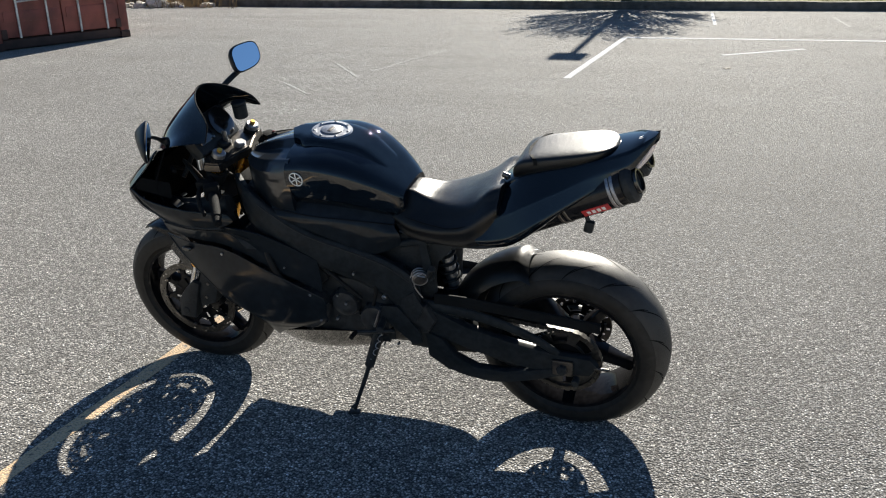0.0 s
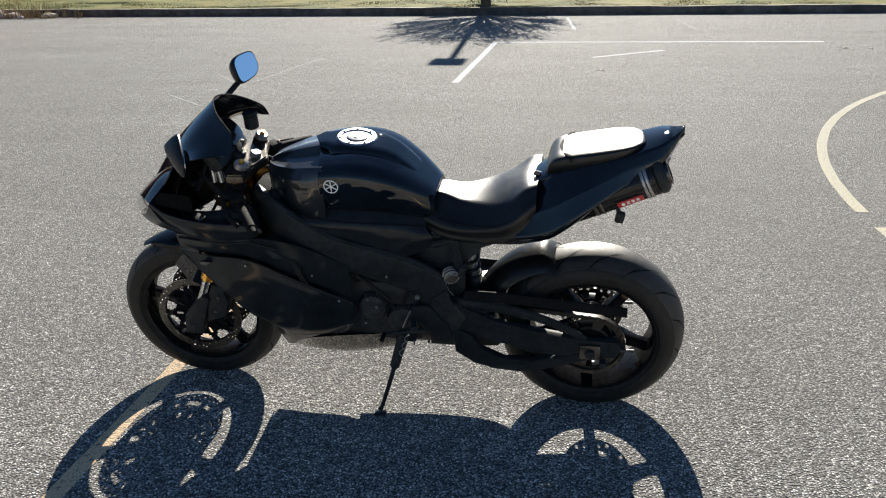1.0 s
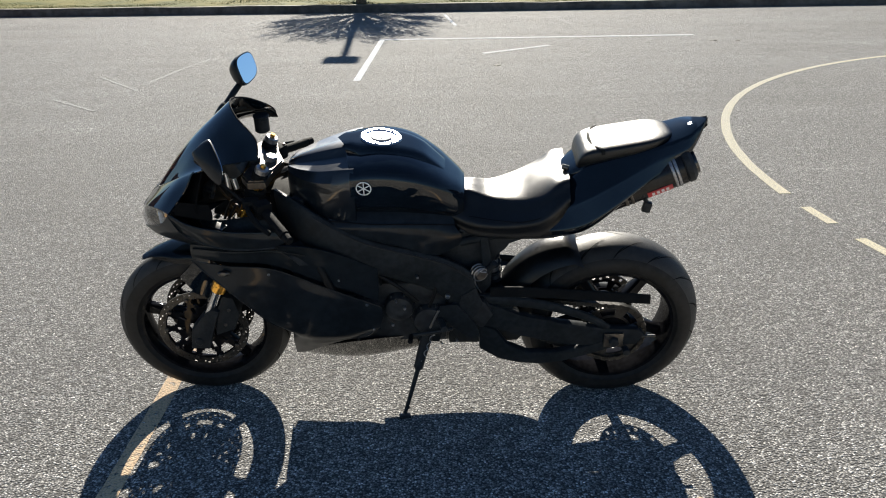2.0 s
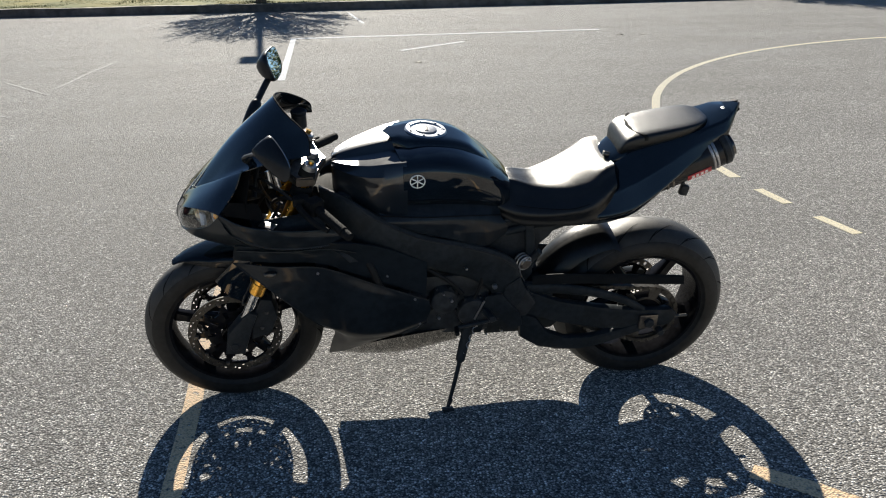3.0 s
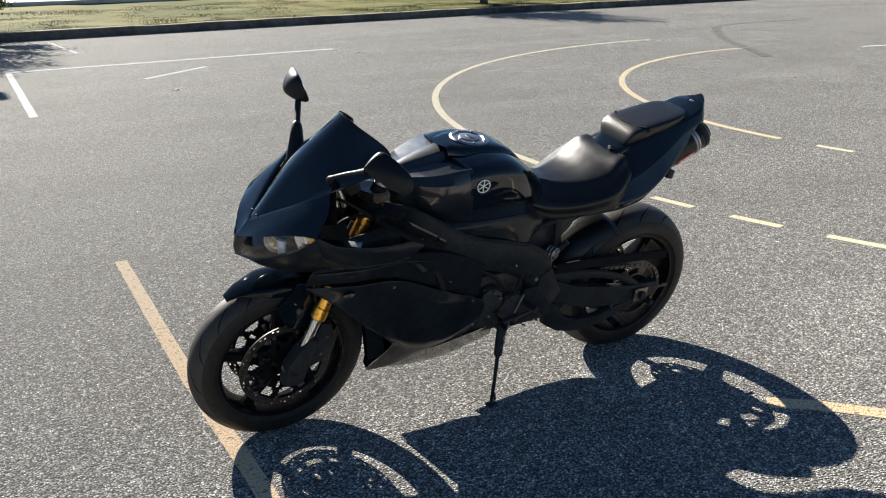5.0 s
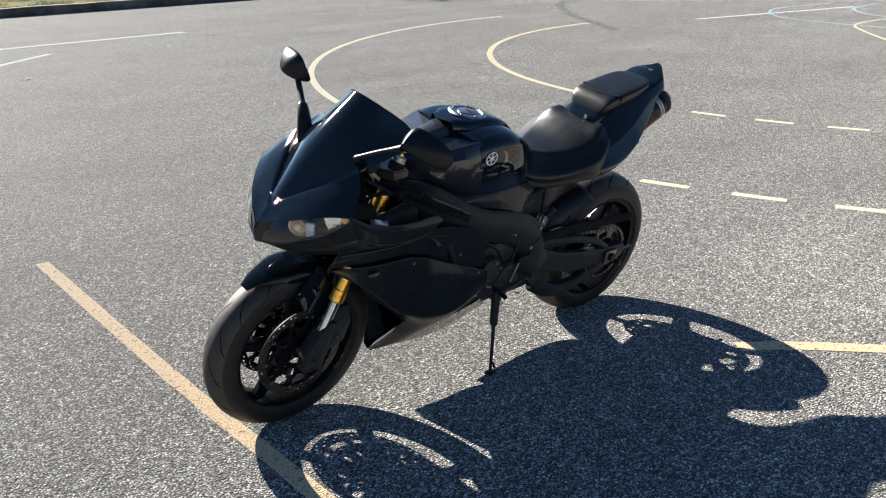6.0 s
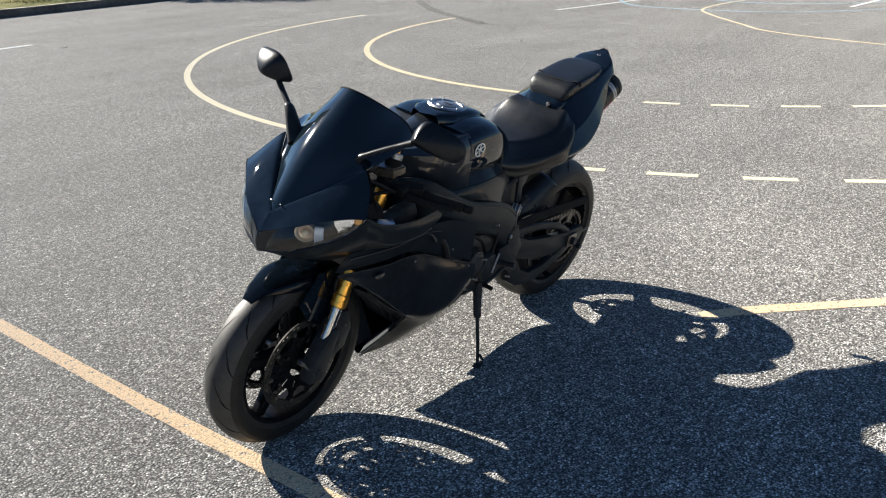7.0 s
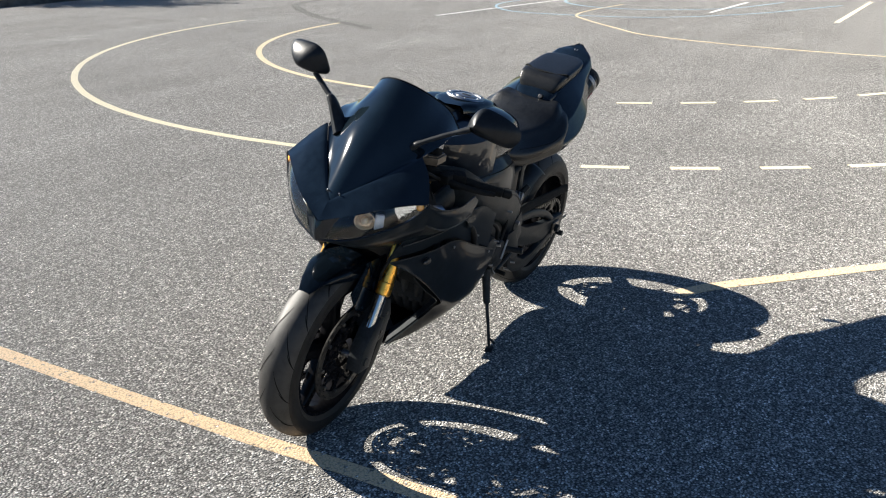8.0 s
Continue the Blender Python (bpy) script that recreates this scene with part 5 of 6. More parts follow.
def exhaust(s):
    a, b = V(1.225, s * 0.088, 0.762), V(1.592, s * 0.082, 0.922)
    d = (b - a).normalized()
    can = part("exhaust_can", rod(a, b, 0.053, 32, bevel=0.1), CARBON, bike, "dark carbon underseat exhaust can with steel clamps")
    part("end_cap", rod(b - d * 0.01, b + d * 0.028, 0.0545, 32, bevel=0.25), SATIN, can)
    part("outlet", lathe([(0.030, 0), (0.036, 0), (0.036, 0.012), (0.030, 0.012)], 28), GAUGE, can, m=Matrix.Translation(b + d * 0.026) @ d.to_track_quat("Y", "Z").to_matrix().to_4x4())
    for t in (0.50, 0.545, 0.900, 0.930):
        q = a.lerp(b, t)
        part("clamp", rod(q - d * 0.0055, q + d * 0.0055, 0.0550, 32, bevel=0.05), DULL if t > 0.7 else STEEL, can, "steel clamp" if t > 0.7 else "dark steel clamp")
    side = V(0, s, 0)
    up = d.cross(side) * (1 if d.cross(side).z > 0 else -1)
    out = (side * 0.86 - up * 0.51).normalized()
    m = Matrix((d, out.cross(d), out)).transposed().to_4x4()
    q = a.lerp(b, 0.765) + out * 0.0525
    lab = part("label", block(q, (0.080, 0.027, 0.003), 0.001, m), RED, can, "red maker's label with white bars")
    for k in range(4):
        part("label_bar", block(q + d * (0.015 * k - 0.0225) + out * 0.002, (0.009, 0.014, 0.002), 0.0005, m), WHITE, lab)
    return can


def rear_end():
    w = wheel("rear_wheel", AXLE_R, 0.311, 0.094, 0.066, 0.078, 5, 0.048, 0.085, 2, 0.9)
    disc = part("brake_disc", polar_plate(AXLE_R, 0.085, 0.075, 0.110, 6, 120, lambda i, j: not (i in (1, 2) and j % 10 in (2, 3) or i in (3, 4) and j % 10 in (7, 8)), 0.005), STEEL, w)
    part("disc_carrier", polar_plate(AXLE_R, 0.080, 0.045, 0.085, 5, 90, lambda i, j: i in (0, 4) or j % 15 < 5, 0.006), RIM, disc)
    y = -0.112
    spr = part("sprocket", polar_plate(AXLE_R, y, 0.060, 0.112, 6, 180, lambda i, j: (i == 5 and j % 4 < 2) or i == 4 or i == 0 or (i in (1, 2, 3) and j % 30 < 12), 0.006), DARKSTEEL, w, "dull steel rear sprocket")
    part("sprocket_carrier", lathe([(0.02, y + 0.045), (0.075, y + 0.045), (0.078, y + 0.02), (0.07, y + 0.004), (0.02, y + 0.004)], 32, AXLE_R), RIM, w)
    # chain
    P = V(0.955, y, 0.425)
    r1, r2 = 0.040, 0.111
    d = AXLE_R - P
    d.y = 0
    base = math.atan2(d.z, d.x)
    off = math.acos((r1 - r2) / d.length)
    loop = []
    for i in range(13):
        a = base + off + (2 * math.pi - 2 * off) * i / 12
        loop.append(P + V(r1 * math.cos(a), 0, r1 * math.sin(a)))
    e1 = AXLE_R + V(r2 * math.cos(base - off), y, r2 * math.sin(base - off))
    for i in range(1, 18):
        loop.append(loop[12].lerp(V(e1.x, y, e1.z), i / 18))
    for i in range(19):
        a = base - off + 2 * off * i / 18
        loop.append(V(AXLE_R.x, y, AXLE_R.z) + V(r2 * math.cos(a), 0, r2 * math.sin(a)))
    last, first = loop[-1], loop[0]
    for i in range(1, 18):
        loop.append(last.lerp(first, i / 18))
    bm = bmesh.new()
    total = [0.0]
    ring = loop + [loop[0]]
    for p, q in zip(ring, ring[1:]):
        total.append(total[-1] + (q - p).length)
    n = 112
    spots = []
    j = 0
    for k in range(n):
        t = total[-1] * k / n
        while total[j + 1] < t:
            j += 1
        spots.append(ring[j].lerp(ring[j + 1], (t - total[j]) / (total[j + 1] - total[j])))
    for k in range(n):
        p, q = spots[k], spots[(k + 1) % n]
        ang = math.atan2((q - p).z, (q - p).x)
        block((p + q) / 2, ((q - p).length * 1.25, 0.021 if k % 2 else 0.015, 0.014), 0, Matrix.Rotation(-ang, 4, "Y"), bm)
    part("chain", bm, DARKSTEEL, bike, "dull steel drive chain", smooth=False)
    part("front_sprocket", lathe([(0.01, -0.005), (0.038, -0.005), (0.038, 0.005), (0.01, 0.005)], 24, P), DULL, bike)

    def arm(s):
        yy = s * 0.142
        low = [(0.90, 0.455), (0.99, 0.455), (1.10, 0.405), (1.24, 0.372), (1.38, 0.350), (1.50, 0.345), (1.525, 0.318), (1.50, 0.280), (1.38, 0.268), (1.24, 0.283), (1.10, 0.318), (0.99, 0.358), (0.90, 0.365)]
        a = part("swingarm", plate(low, yy - s * 0.030, yy + s * 0.004, 0.012), FRAME, bike, "black swingarm beam")
        top = [(0.96, s * 0.126, 0.46), (1.08, s * 0.130, 0.452), (1.20, s * 0.132, 0.432), (1.32, s * 0.134, 0.392), (1.40, s * 0.135, 0.345)]
        part("arm_brace", tube(top, lambda t: 0.022 - 0.009 * t, 20, 14, flat=0.6), FRAME, a)
        plt = part("axle_plate", block((1.417, s * 0.1515, 0.306), (0.066, 0.010, 0.056), 0.006), STEEL, a, "square dull alloy axle plate")
        part("axle_nut", rod((1.417, s * 0.155, 0.306), (1.417, s * 0.172, 0.306), 0.018, 6), SATIN, plt)
        part("adjuster_bolt", rod((1.45, s * 0.140, 0.312), (1.56, s * 0.140, 0.314), 0.005, 10), DARKSTEEL, a)
        part("stand_bobbin", rod((1.46, s * 0.148, 0.27), (1.46, s * 0.178, 0.27), 0.012, 14), SATIN, a)
    both(arm)
    part("swingarm_truss", plate([(0.96, 0.37), (0.965, 0.27), (1.03, 0.225), (1.10, 0.206), (1.18, 0.200), (1.25, 0.212), (1.33, 0.238), (1.42, 0.272), (1.40, 0.300), (1.32, 0.276), (1.22, 0.252), (1.13, 0.252), (1.06, 0.285), (1.02, 0.345)], -0.150, -0.118, 0.010), FRAME, bike, "black lower swingarm truss")
    part("swingarm_bridge", block((1.03, 0, 0.415), (0.10, 0.26, 0.085), 0.02), FRAME, bike)
    guard = [[(x, -0.129, z) for x, z in ((1.00, 0.503), (1.12, 0.502), (1.28, 0.490), (1.42, 0.478), (1.53, 0.468))], [(x, -0.136, z) for x, z in ((1.00, 0.474), (1.12, 0.472), (1.28, 0.461), (1.42, 0.450), (1.53, 0.442))]]
    part("chain_guard", sheet([[(x, y + 0.010, z + 0.001) for x, y, z in guard[0]], guard[0], guard[1]], 24, 7, 0.003), GRIP, bike, "black chain guard")
    # hugger over the rear tyre
    rings = []
    for i in range(24):
        f = i / 23
        a = radians(-23 - 52 * f)
        ring = []
        for k in range(15):
            u = -1 + 2 * k / 14
            yy = (0.100 - 0.008 * f) * math.sin(u * 1.45) / math.sin(1.45)
            r = 0.322 + 0.020 * min(1, f * 12) + 0.085 * f * (1.25 - 0.42 * f) - (0.075 + 0.055 * f) * (1 - math.sqrt(max(0.0, 1 - (yy / 0.106) ** 2)))
            ring.append(AXLE_R + V(r * math.sin(a), yy, r * math.cos(a)))
        rings.append(ring)
    bm = loft(rings, closed=False)
    bmesh.ops.solidify(bm, geom=bm.faces[:], thickness=0.004)
    part("rear_hugger", bm, HUGGER, bike, "glossy dark rear hugger")
    part("shock_spring", tube([V(1.02 + 0.028 * math.cos(k * 0.9) - 0.0006 * k, 0.028 * math.sin(k * 0.9), 0.44 + 0.0042 * k) for k in range(50)], 0.0055, 220, 7), FRAME, bike, "coiled shock spring")
    part("shock_body", rod((1.03, 0, 0.40), (0.985, 0, 0.69), 0.021, 16), DULL, bike)


def frame_and_engine():
    def spar(s):
        up = [(0.315, s * 0.085, 0.845), (0.395, s * 0.160, 0.842), (0.47, s * 0.186, 0.802), (0.60, s * 0.192, 0.728), (0.75, s * 0.184, 0.678), (0.86, s * 0.170, 0.632), (0.935, s * 0.160, 0.575), (0.955, s * 0.155, 0.50), (0.945, s * 0.155, 0.42)]
        dn = [(0.325, s * 0.085, 0.735), (0.395, s * 0.160, 0.705), (0.46, s * 0.186, 0.680), (0.57, s * 0.192, 0.625), (0.70, s * 0.184, 0.575), (0.785, s * 0.170, 0.535), (0.845, s * 0.160, 0.49), (0.865, s * 0.155, 0.45), (0.868, s * 0.155, 0.405)]
        md = [((a[0] + b[0]) / 2, (a[1] + b[1]) / 2 * 1.07, (a[2] + b[2]) / 2) for a, b in zip(up, dn)]
        sp = part("frame_spar", sheet([[(x, y - s * 0.03, z - 0.004) for x, y, z in up], up, md, dn, [(x, y - s * 0.03, z + 0.004) for x, y, z in dn]], 40, 17, 0.004), FRAME, bike, "satin black deltabox frame spar")
        part("spar_edge", tube([(x, y + s * 0.003, z - 0.010) for x, y, z in up[1:7]], 0.0035, 30, 8), LIP, sp)
        part("pivot_cap", rod((0.905, s * 0.150, 0.415), (0.905, s * 0.160, 0.415), 0.016, 18), FRAME, sp)
        part("pivot_bolt", rod((0.829, s * 0.152, 0.418), (0.829, s * 0.164, 0.418), 0.0095, 6), BOLT, sp)
        for x, z in ((0.56, 0.655), (0.86, 0.52)):
            part("frame_bolt", rod((x, s * 0.19, z), (x, s * 0.205, z), 0.008, 10), BOLT, sp)
        part("subframe_rail", tube([(0.90, s * 0.11, 0.67), (1.05, s * 0.115, 0.71), (1.25, s * 0.10, 0.76), (1.45, s * 0.06, 0.88)], 0.014, 18, 10), FRAME, bike)
    both(spar)
    eng = part("engine", block((0.63, 0, 0.42), (0.46, 0.30, 0.24), 0.03), ENGINE, bike, "dark cast engine with round covers and bolts")
    part("cylinder_block", block((0.50, 0, 0.575), (0.20, 0.33, 0.24), 0.015, Matrix.Rotation(radians(-35), 4, "Y")), ENGINE, eng)
    part("cylinder_head", block((0.42, 0, 0.655), (0.17, 0.34, 0.13), 0.015, Matrix.Rotation(radians(-35), 4, "Y")), ENGINE, eng)
    part("gearbox", block((0.80, 0, 0.47), (0.22, 0.24, 0.26), 0.03), ENGINE, eng)
    part("throttle_bodies", block((0.66, 0, 0.62), (0.26, 0.25, 0.16), 0.03, Matrix.Rotation(radians(20), 4, "Y")), ENGINE, eng)
    part("oil_sump", block((0.60, 0, 0.275), (0.26, 0.18, 0.10), 0.02), ENGINE, eng)
    rng = random.Random(21)
    for x, z, r, y0, y1, s in ((0.555, 0.425, 0.082, 0.13, 0.205, -1), (0.70, 0.455, 0.050, 0.13, 0.185, -1), (0.80, 0.40, 0.058, 0.12, 0.18, -1), (0.72, 0.415, 0.095, 0.13, 0.21, 1), (0.545, 0.42, 0.06, 0.13, 0.19, 1)):
        c = part("engine_cover", lathe([(0.0, s * y0), (r, s * y0), (r, s * (y1 - 0.02)), (r * 0.88, s * (y1 - 0.005)), (r * 0.6, s * y1), (r * 0.2, s * y1), (0, s * (y1 - 0.003))], 36, V(x, 0, z), closed=False), ENGINE, eng)
        for k in range(7):
            a = 2 * math.pi * k / 7 + 0.3
            part("cover_bolt", rod((x + r * 1.02 * math.cos(a), s * (y1 - 0.03), z + r * 1.02 * math.sin(a)), (x + r * 1.02 * math.cos(a), s * (y1 - 0.014), z + r * 1.02 * math.sin(a)), 0.0042, 8), ENGINE, c)
    part("sprocket_cover", plate([(0.86, 0.36), (0.98, 0.37), (1.01, 0.42), (0.98, 0.475), (0.88, 0.48), (0.84, 0.42)], -0.165, -0.125, 0.01), ENGINE, eng)
    for k in range(4):
        y = -0.105 + 0.07 * k
        part("exhaust_header", tube([(0.40, y, 0.60), (0.365, y * 0.95, 0.53), (0.385, y * 0.8, 0.40), (0.45, y * 0.5, 0.265), (0.56, y * 0.35 + 0.02, 0.225), (0.75, y * 0.3 + 0.05, 0.22)], 0.019, 26, 12), ENGINE, eng)
    part("collector", tube([(0.72, 0.02, 0.25), (0.86, 0.04, 0.27), (0.98, 0.06, 0.36), (1.00, 0.07, 0.52), (1.04, 0.07, 0.69), (1.24, 0.02, 0.775)], 0.028, 26, 14), ENGINE, eng)
    # shock reservoir with its wires, small zinc studs for glints on the flank
    res = part("shock_reservoir", rod((0.952, -0.115, 0.575), (0.970, -0.156, 0.570), 0.024, 20, bevel=0.3), STEEL, bike, "dull alloy shock reservoir")
    for k in range(3):
        q = V(0.956 + 0.005 * k, -0.125 - 0.011 * k, 0.5735 - 0.0013 * k)
        part("reservoir_ring", rod(q, q + V(0.0018, -0.0041, -0.0005), 0.0265, 20), DULL, res)
    for k, (dx, dz) in enumerate(((-0.012, -0.03), (0.004, -0.045), (0.02, 0.035))):
        part("wire", tube([(0.955 + dx, -0.15, 0.59), (0.945 + dx, -0.158, 0.57 + dz * 0.5), (0.965 + dx, -0.15, 0.545 + dz)], 0.0022, 14, 6), BOLT, res)
    # bright studs added where the engine flank glints
    for k, (x, z) in enumerate(((0.511, 0.584), (0.762, 0.594), (0.717, 0.474), (0.69, 0.501), (0.613, 0.393), (0.676, 0.409), (0.835, 0.333), (0.886, 0.343))):
        part("engine_glint", rod((x, -0.19, z), (x + 0.004, -0.207, z + 0.002), 0.0032 + 0.0008 * (k % 3), 8), BOLT, eng)
    # radiator with its fins
    rad = part("radiator", block((0.318, 0, 0.555), (0.035, 0.33, 0.25), 0.008, Matrix.Rotation(radians(-8), 4, "Y")), SATIN, bike)
    part("oil_cooler", block((0.40, 0, 0.37), (0.03, 0.20, 0.08), 0.006), SATIN, bike)
    part("steering_head", block((0.335, 0, 0.755), (0.09, 0.15, 0.15), 0.03), GRIP, bike)
    part("airbox", block((0.50, 0, 0.78), (0.26, 0.26, 0.12), 0.03), SATIN, bike)
    for s in (-1, 1):
        part("subframe_cover", plate([(0.78, 0.72), (0.89, 0.70), (1.0, 0.72), (1.09, 0.715), (1.05, 0.645), (1.018, 0.615), (1.004, 0.565), (1.002, 0.50), (0.96, 0.44), (0.90, 0.46), (0.80, 0.60)], s * 0.098, s * 0.106, 0.002), SATIN, bike)
    part("catalyser", tube([(0.62, 0.05, 0.220), (0.78, 0.065, 0.208), (0.95, 0.08, 0.205), (1.08, 0.085, 0.215), (1.17, 0.08, 0.26)], lambda t: 0.054 - 0.012 * t, 22, 16), ENGINE, eng)
    part("linkage", plate([(0.85, 0.40), (1.08, 0.37), (1.16, 0.30), (1.10, 0.235), (0.98, 0.225), (0.86, 0.225)], -0.06, 0.08, 0.012), FRAME, bike)
    part("wheel_well", plate([(0.90, 0.70), (1.02, 0.735), (1.20, 0.745), (1.30, 0.79), (1.30, 0.745), (1.24, 0.715), (1.18, 0.702), (1.12, 0.678), (1.07, 0.658), (1.02, 0.640), (0.985, 0.60), (0.93, 0.52)], -0.098, 0.098, 0.008), SATIN, bike, "dark plastic inner guard under the seat")
    part("battery_box", block((0.98, 0, 0.68), (0.14, 0.17, 0.10), 0.015), SATIN, bike)
    part("rear_tray", block((1.06, 0, 0.70), (0.2, 0.2, 0.04), 0.01), SATIN, bike)
    for pts, r in (([(0.40, -0.10, 0.70), (0.46, -0.20, 0.63), (0.50, -0.20, 0.53), (0.56, -0.16, 0.50)], 0.011), ([(0.62, -0.17, 0.60), (0.70, -0.185, 0.55), (0.76, -0.17, 0.48)], 0.007), ([(0.36, -0.14, 0.44), (0.45, -0.17, 0.37), (0.55, -0.15, 0.34)], 0.012), ([(0.80, -0.16, 0.60), (0.82, -0.17, 0.53), (0.80, -0.17, 0.46)], 0.006)):
        part("hose", tube(pts, r, 18, 10), CABLE, eng)


def fairing(s):
    back = lambda x, z: 0.02 * max(0, min(1, (0.46 - x) / 0.12)) if s > 0 and z < 0.5 else 0
    r = lambda row: [V(x + back(x, z), s * y, z) for x, y, z in row]
    low = [[(0.040, 0.158, 0.636), (0.17, 0.208, 0.644), (0.314, 0.222, 0.640), (0.47, 0.220, 0.570), (0.645, 0.212, 0.490)],
           [(0.130, 0.200, 0.575), (0.24, 0.225, 0.565), (0.36, 0.234, 0.545), (0.49, 0.230, 0.505), (0.650, 0.212, 0.455)],
           [(0.278, 0.222, 0.440), (0.34, 0.232, 0.425), (0.42, 0.232, 0.405), (0.52, 0.225, 0.395), (0.640, 0.205, 0.415)],
           [(0.336, 0.178, 0.374), (0.385, 0.198, 0.350), (0.45, 0.204, 0.345), (0.54, 0.204, 0.360), (0.640, 0.198, 0.395)]]
    lip = [low[3], [(0.325, 0.110, 0.275), (0.378, 0.155, 0.290), (0.44, 0.184, 0.318), (0.535, 0.198, 0.352), (0.640, 0.197, 0.394)],
           [(0.309, 0.022, 0.158), (0.365, 0.100, 0.222), (0.43, 0.160, 0.290), (0.53, 0.190, 0.345), (0.640, 0.196, 0.392)]]
    f = part("lower_fairing", sheet([r(q) for q in low + lip[1:]], 40, 40, 0.0035), FAIRING, bike, "glossy black lower side fairing")
    part("fairing_edge", tube(r(low[0]), 0.0022, 36, 8), FAIRING, f)
    part("fairing_edge", tube(r([q[0] for q in low]), 0.0022, 24, 8), FAIRING, f)
    mid = [[(0.055, 0.185, 0.712), (0.20, 0.226, 0.725), (0.355, 0.236, 0.735), (0.49, 0.222, 0.705), (0.64, 0.200, 0.628)],
           [(0.045, 0.165, 0.675), (0.19, 0.205, 0.685), (0.33, 0.215, 0.690), (0.47, 0.205, 0.640), (0.64, 0.196, 0.560)],
           [(0.040, 0.148, 0.640), (0.17, 0.192, 0.650), (0.31, 0.205, 0.646), (0.46, 0.202, 0.580), (0.635, 0.196, 0.500)]]
    p = part("middle_fairing", sheet([r(q) for q in mid], 30, 12, 0.0035), FAIRING, bike, "black layered side fairing")
    part("fairing_crease", tube(r([(0.06, 0.180, 0.692), (0.2, 0.222, 0.704), (0.33, 0.230, 0.712), (0.42, 0.224, 0.690)]), lambda t: 0.004 * (1 - 0.6 * t), 20, 8), FAIRING, p)
    # dark sheet added behind the panel to fill a see-through gap with shade
    part("dark_gap_sheet", plate([(0.095, 0.635), (0.10, 0.715), (0.20, 0.745), (0.34, 0.75), (0.36, 0.60), (0.20, 0.585)], s * 0.150, s * 0.156, 0.002), RECESS_BLACK, p)
    part("vent_vane", sheet([r([(0.34, 0.222, 0.708), (0.37, 0.226, 0.69), (0.40, 0.222, 0.655)]), r([(0.37, 0.205, 0.70), (0.40, 0.208, 0.68), (0.43, 0.204, 0.645)])], 10, 4, 0.003), SATIN, p)
    part("scoop_lining", sheet([r([(0.14, 0.19, 0.56), (0.20, 0.20, 0.50), (0.284, 0.205, 0.43), (0.338, 0.168, 0.37), (0.336, 0.10, 0.27), (0.318, 0.02, 0.165)]), r([(0.22, 0.15, 0.57), (0.27, 0.16, 0.50), (0.35, 0.165, 0.42), (0.40, 0.14, 0.37), (0.40, 0.08, 0.28), (0.38, 0.0, 0.19)])], 20, 5, 0.003), SATIN, f)
    bm = rod((0.155, s * 0.208, 0.622), (0.155, s * 0.2235, 0.624), 0.013, 16, bevel=0.4)
    bmesh.ops.scale(bm, vec=(1.5, 1, 0.7), verts=bm.verts[:], space=Matrix.Translation((-0.155, 0, -0.623)))
    part("fairing_badge", bm, DARKSTEEL, f, "small dull oval badge")
    for x, y, z in ((0.30, 0.224, 0.625), (0.60, 0.213, 0.50), (0.40, 0.204, 0.37)):
        part("fairing_bolt", rod((x, s * (y + 0.002), z), (x, s * (y + 0.006), z), 0.0045, 10), BOLT, f)
    part("belly_pan", sheet([[(0.318, s * 0.022, 0.164), (0.43, s * 0.150, 0.285), (0.58, s * 0.172, 0.325), (0.755, s * 0.140, 0.325)], [(0.320, s * 0.012, 0.157), (0.44, s * 0.080, 0.190), (0.58, s * 0.095, 0.200), (0.755, s * 0.090, 0.235)], [(0.320, 0.0, 0.152), (0.44, 0.0, 0.166), (0.58, 0.0, 0.176), (0.755, 0.0, 0.215)]], 20, 9, 0.0035), BELLY, f, "dusty glossy belly pan")


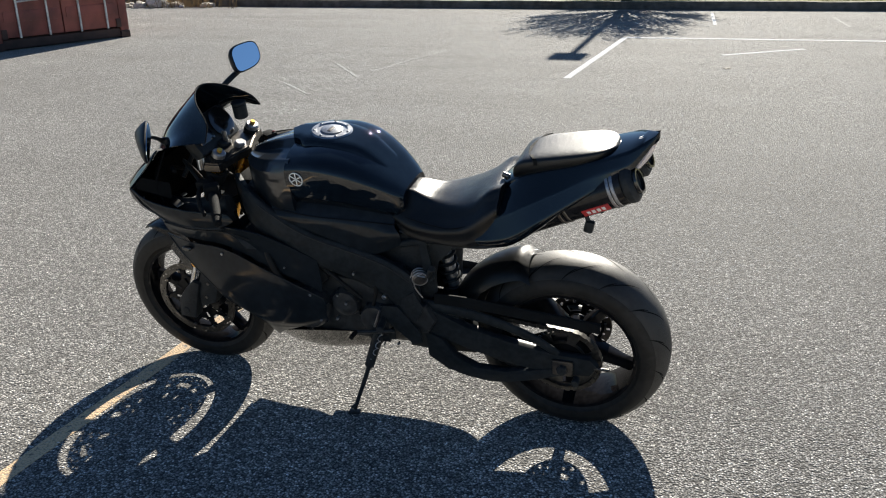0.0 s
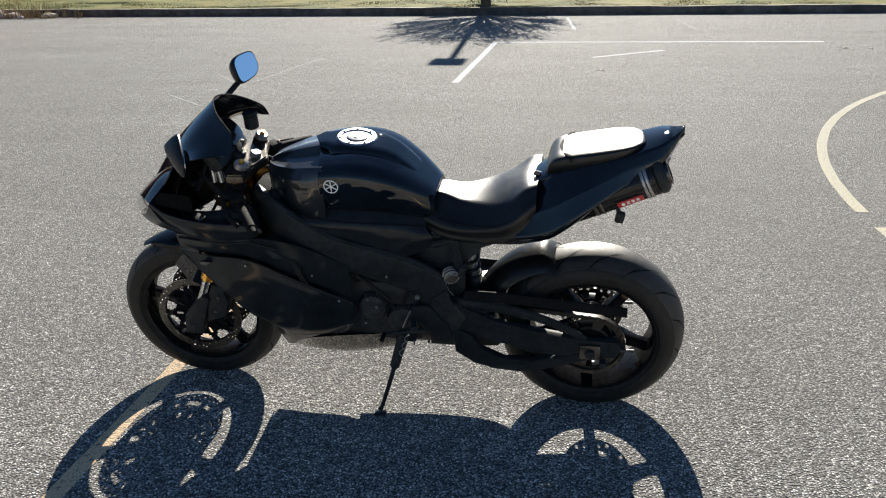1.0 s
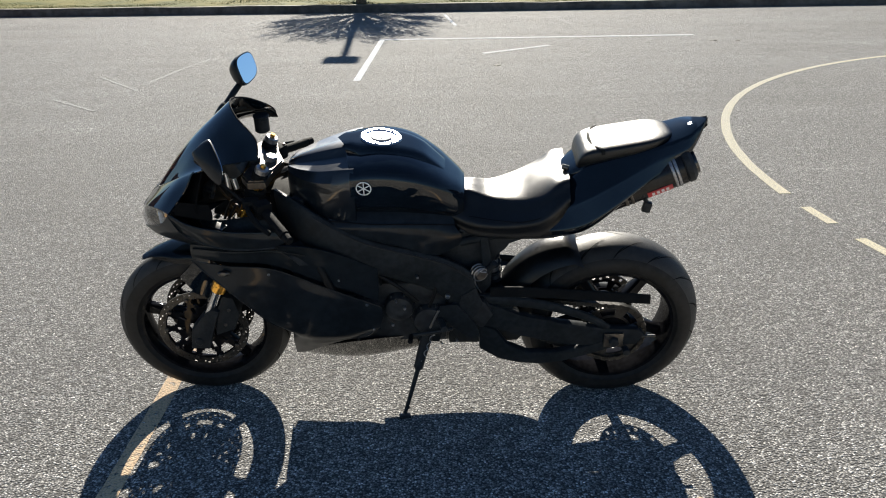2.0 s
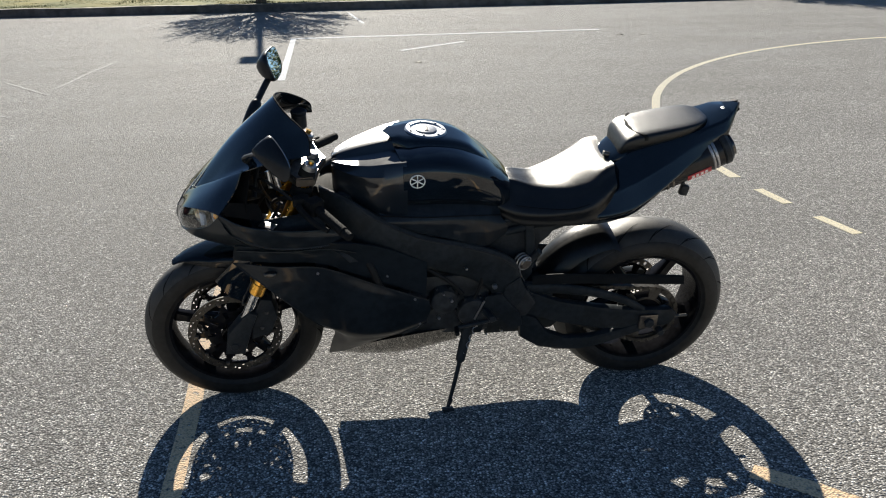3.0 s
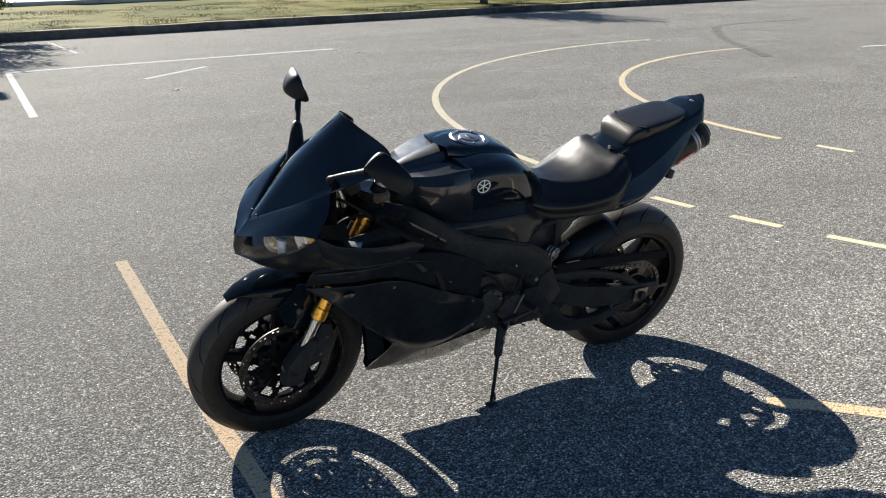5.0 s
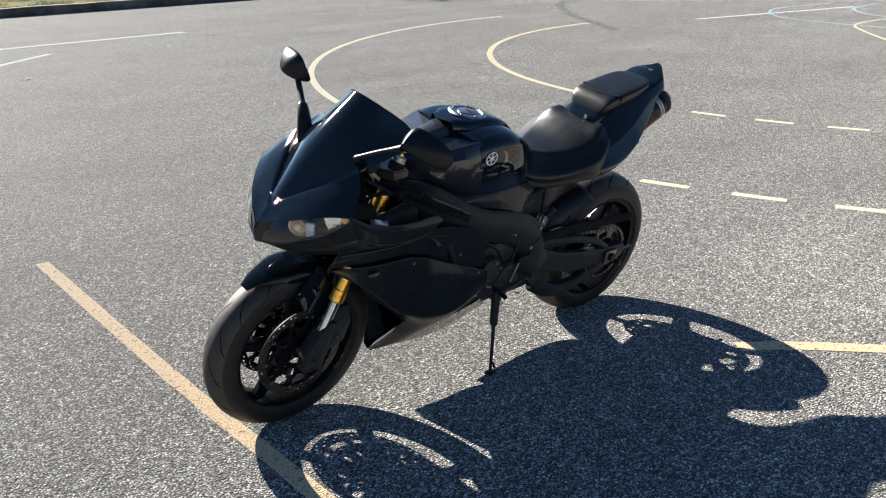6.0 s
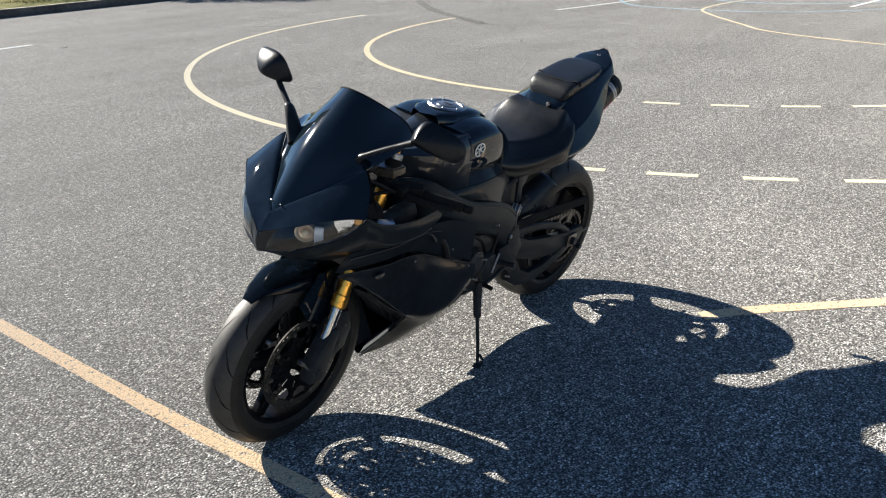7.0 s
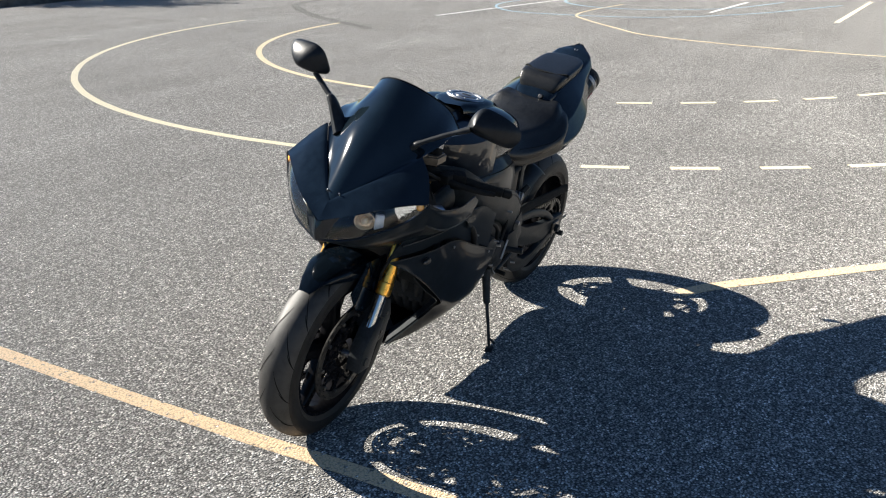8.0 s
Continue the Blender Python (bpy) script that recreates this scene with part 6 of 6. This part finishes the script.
def stand_and_pegs():
    arm = [(0.790, -0.140, 0.325), (0.772, -0.160, 0.270), (0.750, -0.190, 0.195), (0.728, -0.221, 0.125), (0.708, -0.246, 0.064)]
    st = part("side_stand", tube(arm, lambda t: 0.0205 - 0.004 * t / 0.45 if t < 0.45 else 0.0095 - 0.003 * t, 40, 14, flat=0.8), SATIN, bike, "black steel side stand")
    part("stand_bracket", plate([(0.76, 0.30), (0.83, 0.30), (0.85, 0.37), (0.80, 0.40), (0.75, 0.36)], -0.15, -0.115, 0.005), FRAME, st)
    foot = Matrix.Translation((0.708, -0.249, 0.056)) @ Matrix.Rotation(radians(-LEANING), 4, "X") @ Matrix.Rotation(radians(10), 4, "Z")
    part("stand_foot", block((0, 0, 0), (0.040, 0.028, 0.008), 0.003), SATIN, st, m=foot)
    part("stand_tab", rod((0.722, -0.24, 0.09), (0.708, -0.266, 0.088), 0.005, 8), SATIN, st)
    part("stand_spring", tube([V(0.818 - 0.0016 * k + 0.006 * math.cos(k), -0.158 - 0.0008 * k + 0.006 * math.sin(k), 0.365 - 0.0042 * k) for k in range(30)], 0.0018, 140, 6), BOLT, st)

    def pegs(s):
        pl = [(0.835, 0.47), (0.89, 0.475), (0.955, 0.39), (0.965, 0.345), (0.93, 0.335), (0.86, 0.40), (0.825, 0.43)]
        h = part("peg_bracket", plate(pl, s * 0.172, s * 0.182, 0.003), FRAME, bike, "black rider foot-peg bracket")
        part("foot_peg", rod((0.835, s * 0.18, 0.415), (0.850, s * 0.245, 0.422), 0.0115, 14), SATIN, h, "ribbed black foot peg")
        part("heel_plate", plate([(0.88, 0.40), (0.945, 0.415), (0.975, 0.47), (0.95, 0.53), (0.905, 0.50)], s * 0.166, s * 0.170, 0.001), SATIN, h)
        if s < 0:
            lev = part("shift_lever", tube([(0.875, -0.19, 0.385), (0.80, -0.195, 0.372), (0.735, -0.20, 0.365)], 0.0065, 14, 10), SATIN, h, "black shift lever")
            part("toe_peg", rod((0.738, -0.20, 0.365), (0.736, -0.238, 0.366), 0.008, 12), GRIP, lev)
            part("shift_rod", rod((0.80, -0.185, 0.385), (0.83, -0.185, 0.455), 0.004, 8), BOLT, lev)
        else:
            part("brake_pedal", tube([(0.875, 0.19, 0.385), (0.80, 0.20, 0.36), (0.74, 0.21, 0.36)], 0.0065, 14, 10), DULL, h)
        # pillion peg, folded
        q = part("pillion_bracket", plate([(0.965, 0.70), (0.99, 0.70), (1.008, 0.57), (0.995, 0.545), (0.975, 0.56)], s * 0.118, s * 0.130, 0.003), FRAME, bike)
        part("pillion_peg", rod((0.985, s * 0.128, 0.565), (1.012, s * 0.15, 0.615), 0.011, 12), SATIN, q)
        # indicator stub under the tail
        ind = part("indicator", tube([(1.475, s * 0.08, 0.835), (1.482, s * 0.09, 0.812), (1.487, s * 0.092, 0.80)], 0.007, 8, 8), SATIN, bike, "small black indicator stub")
        part("indicator_lens", block((1.489, s * 0.094, 0.786), (0.028, 0.022, 0.036), 0.007, Matrix.Rotation(radians(12), 4, "Y")), SATIN, ind)
    both(pegs)
    part("tie_loop", tube([(1.515, -0.075, 0.845), (1.52, -0.08, 0.825), (1.53, -0.075, 0.835), (1.525, -0.07, 0.85)], 0.002, 12, 6), CABLE, bike)


front_end()
cowl()
both(mirror)
controls()
tank_and_seat()
both(exhaust)
rear_end()
frame_and_engine()
both(fairing)
stand_and_pegs()
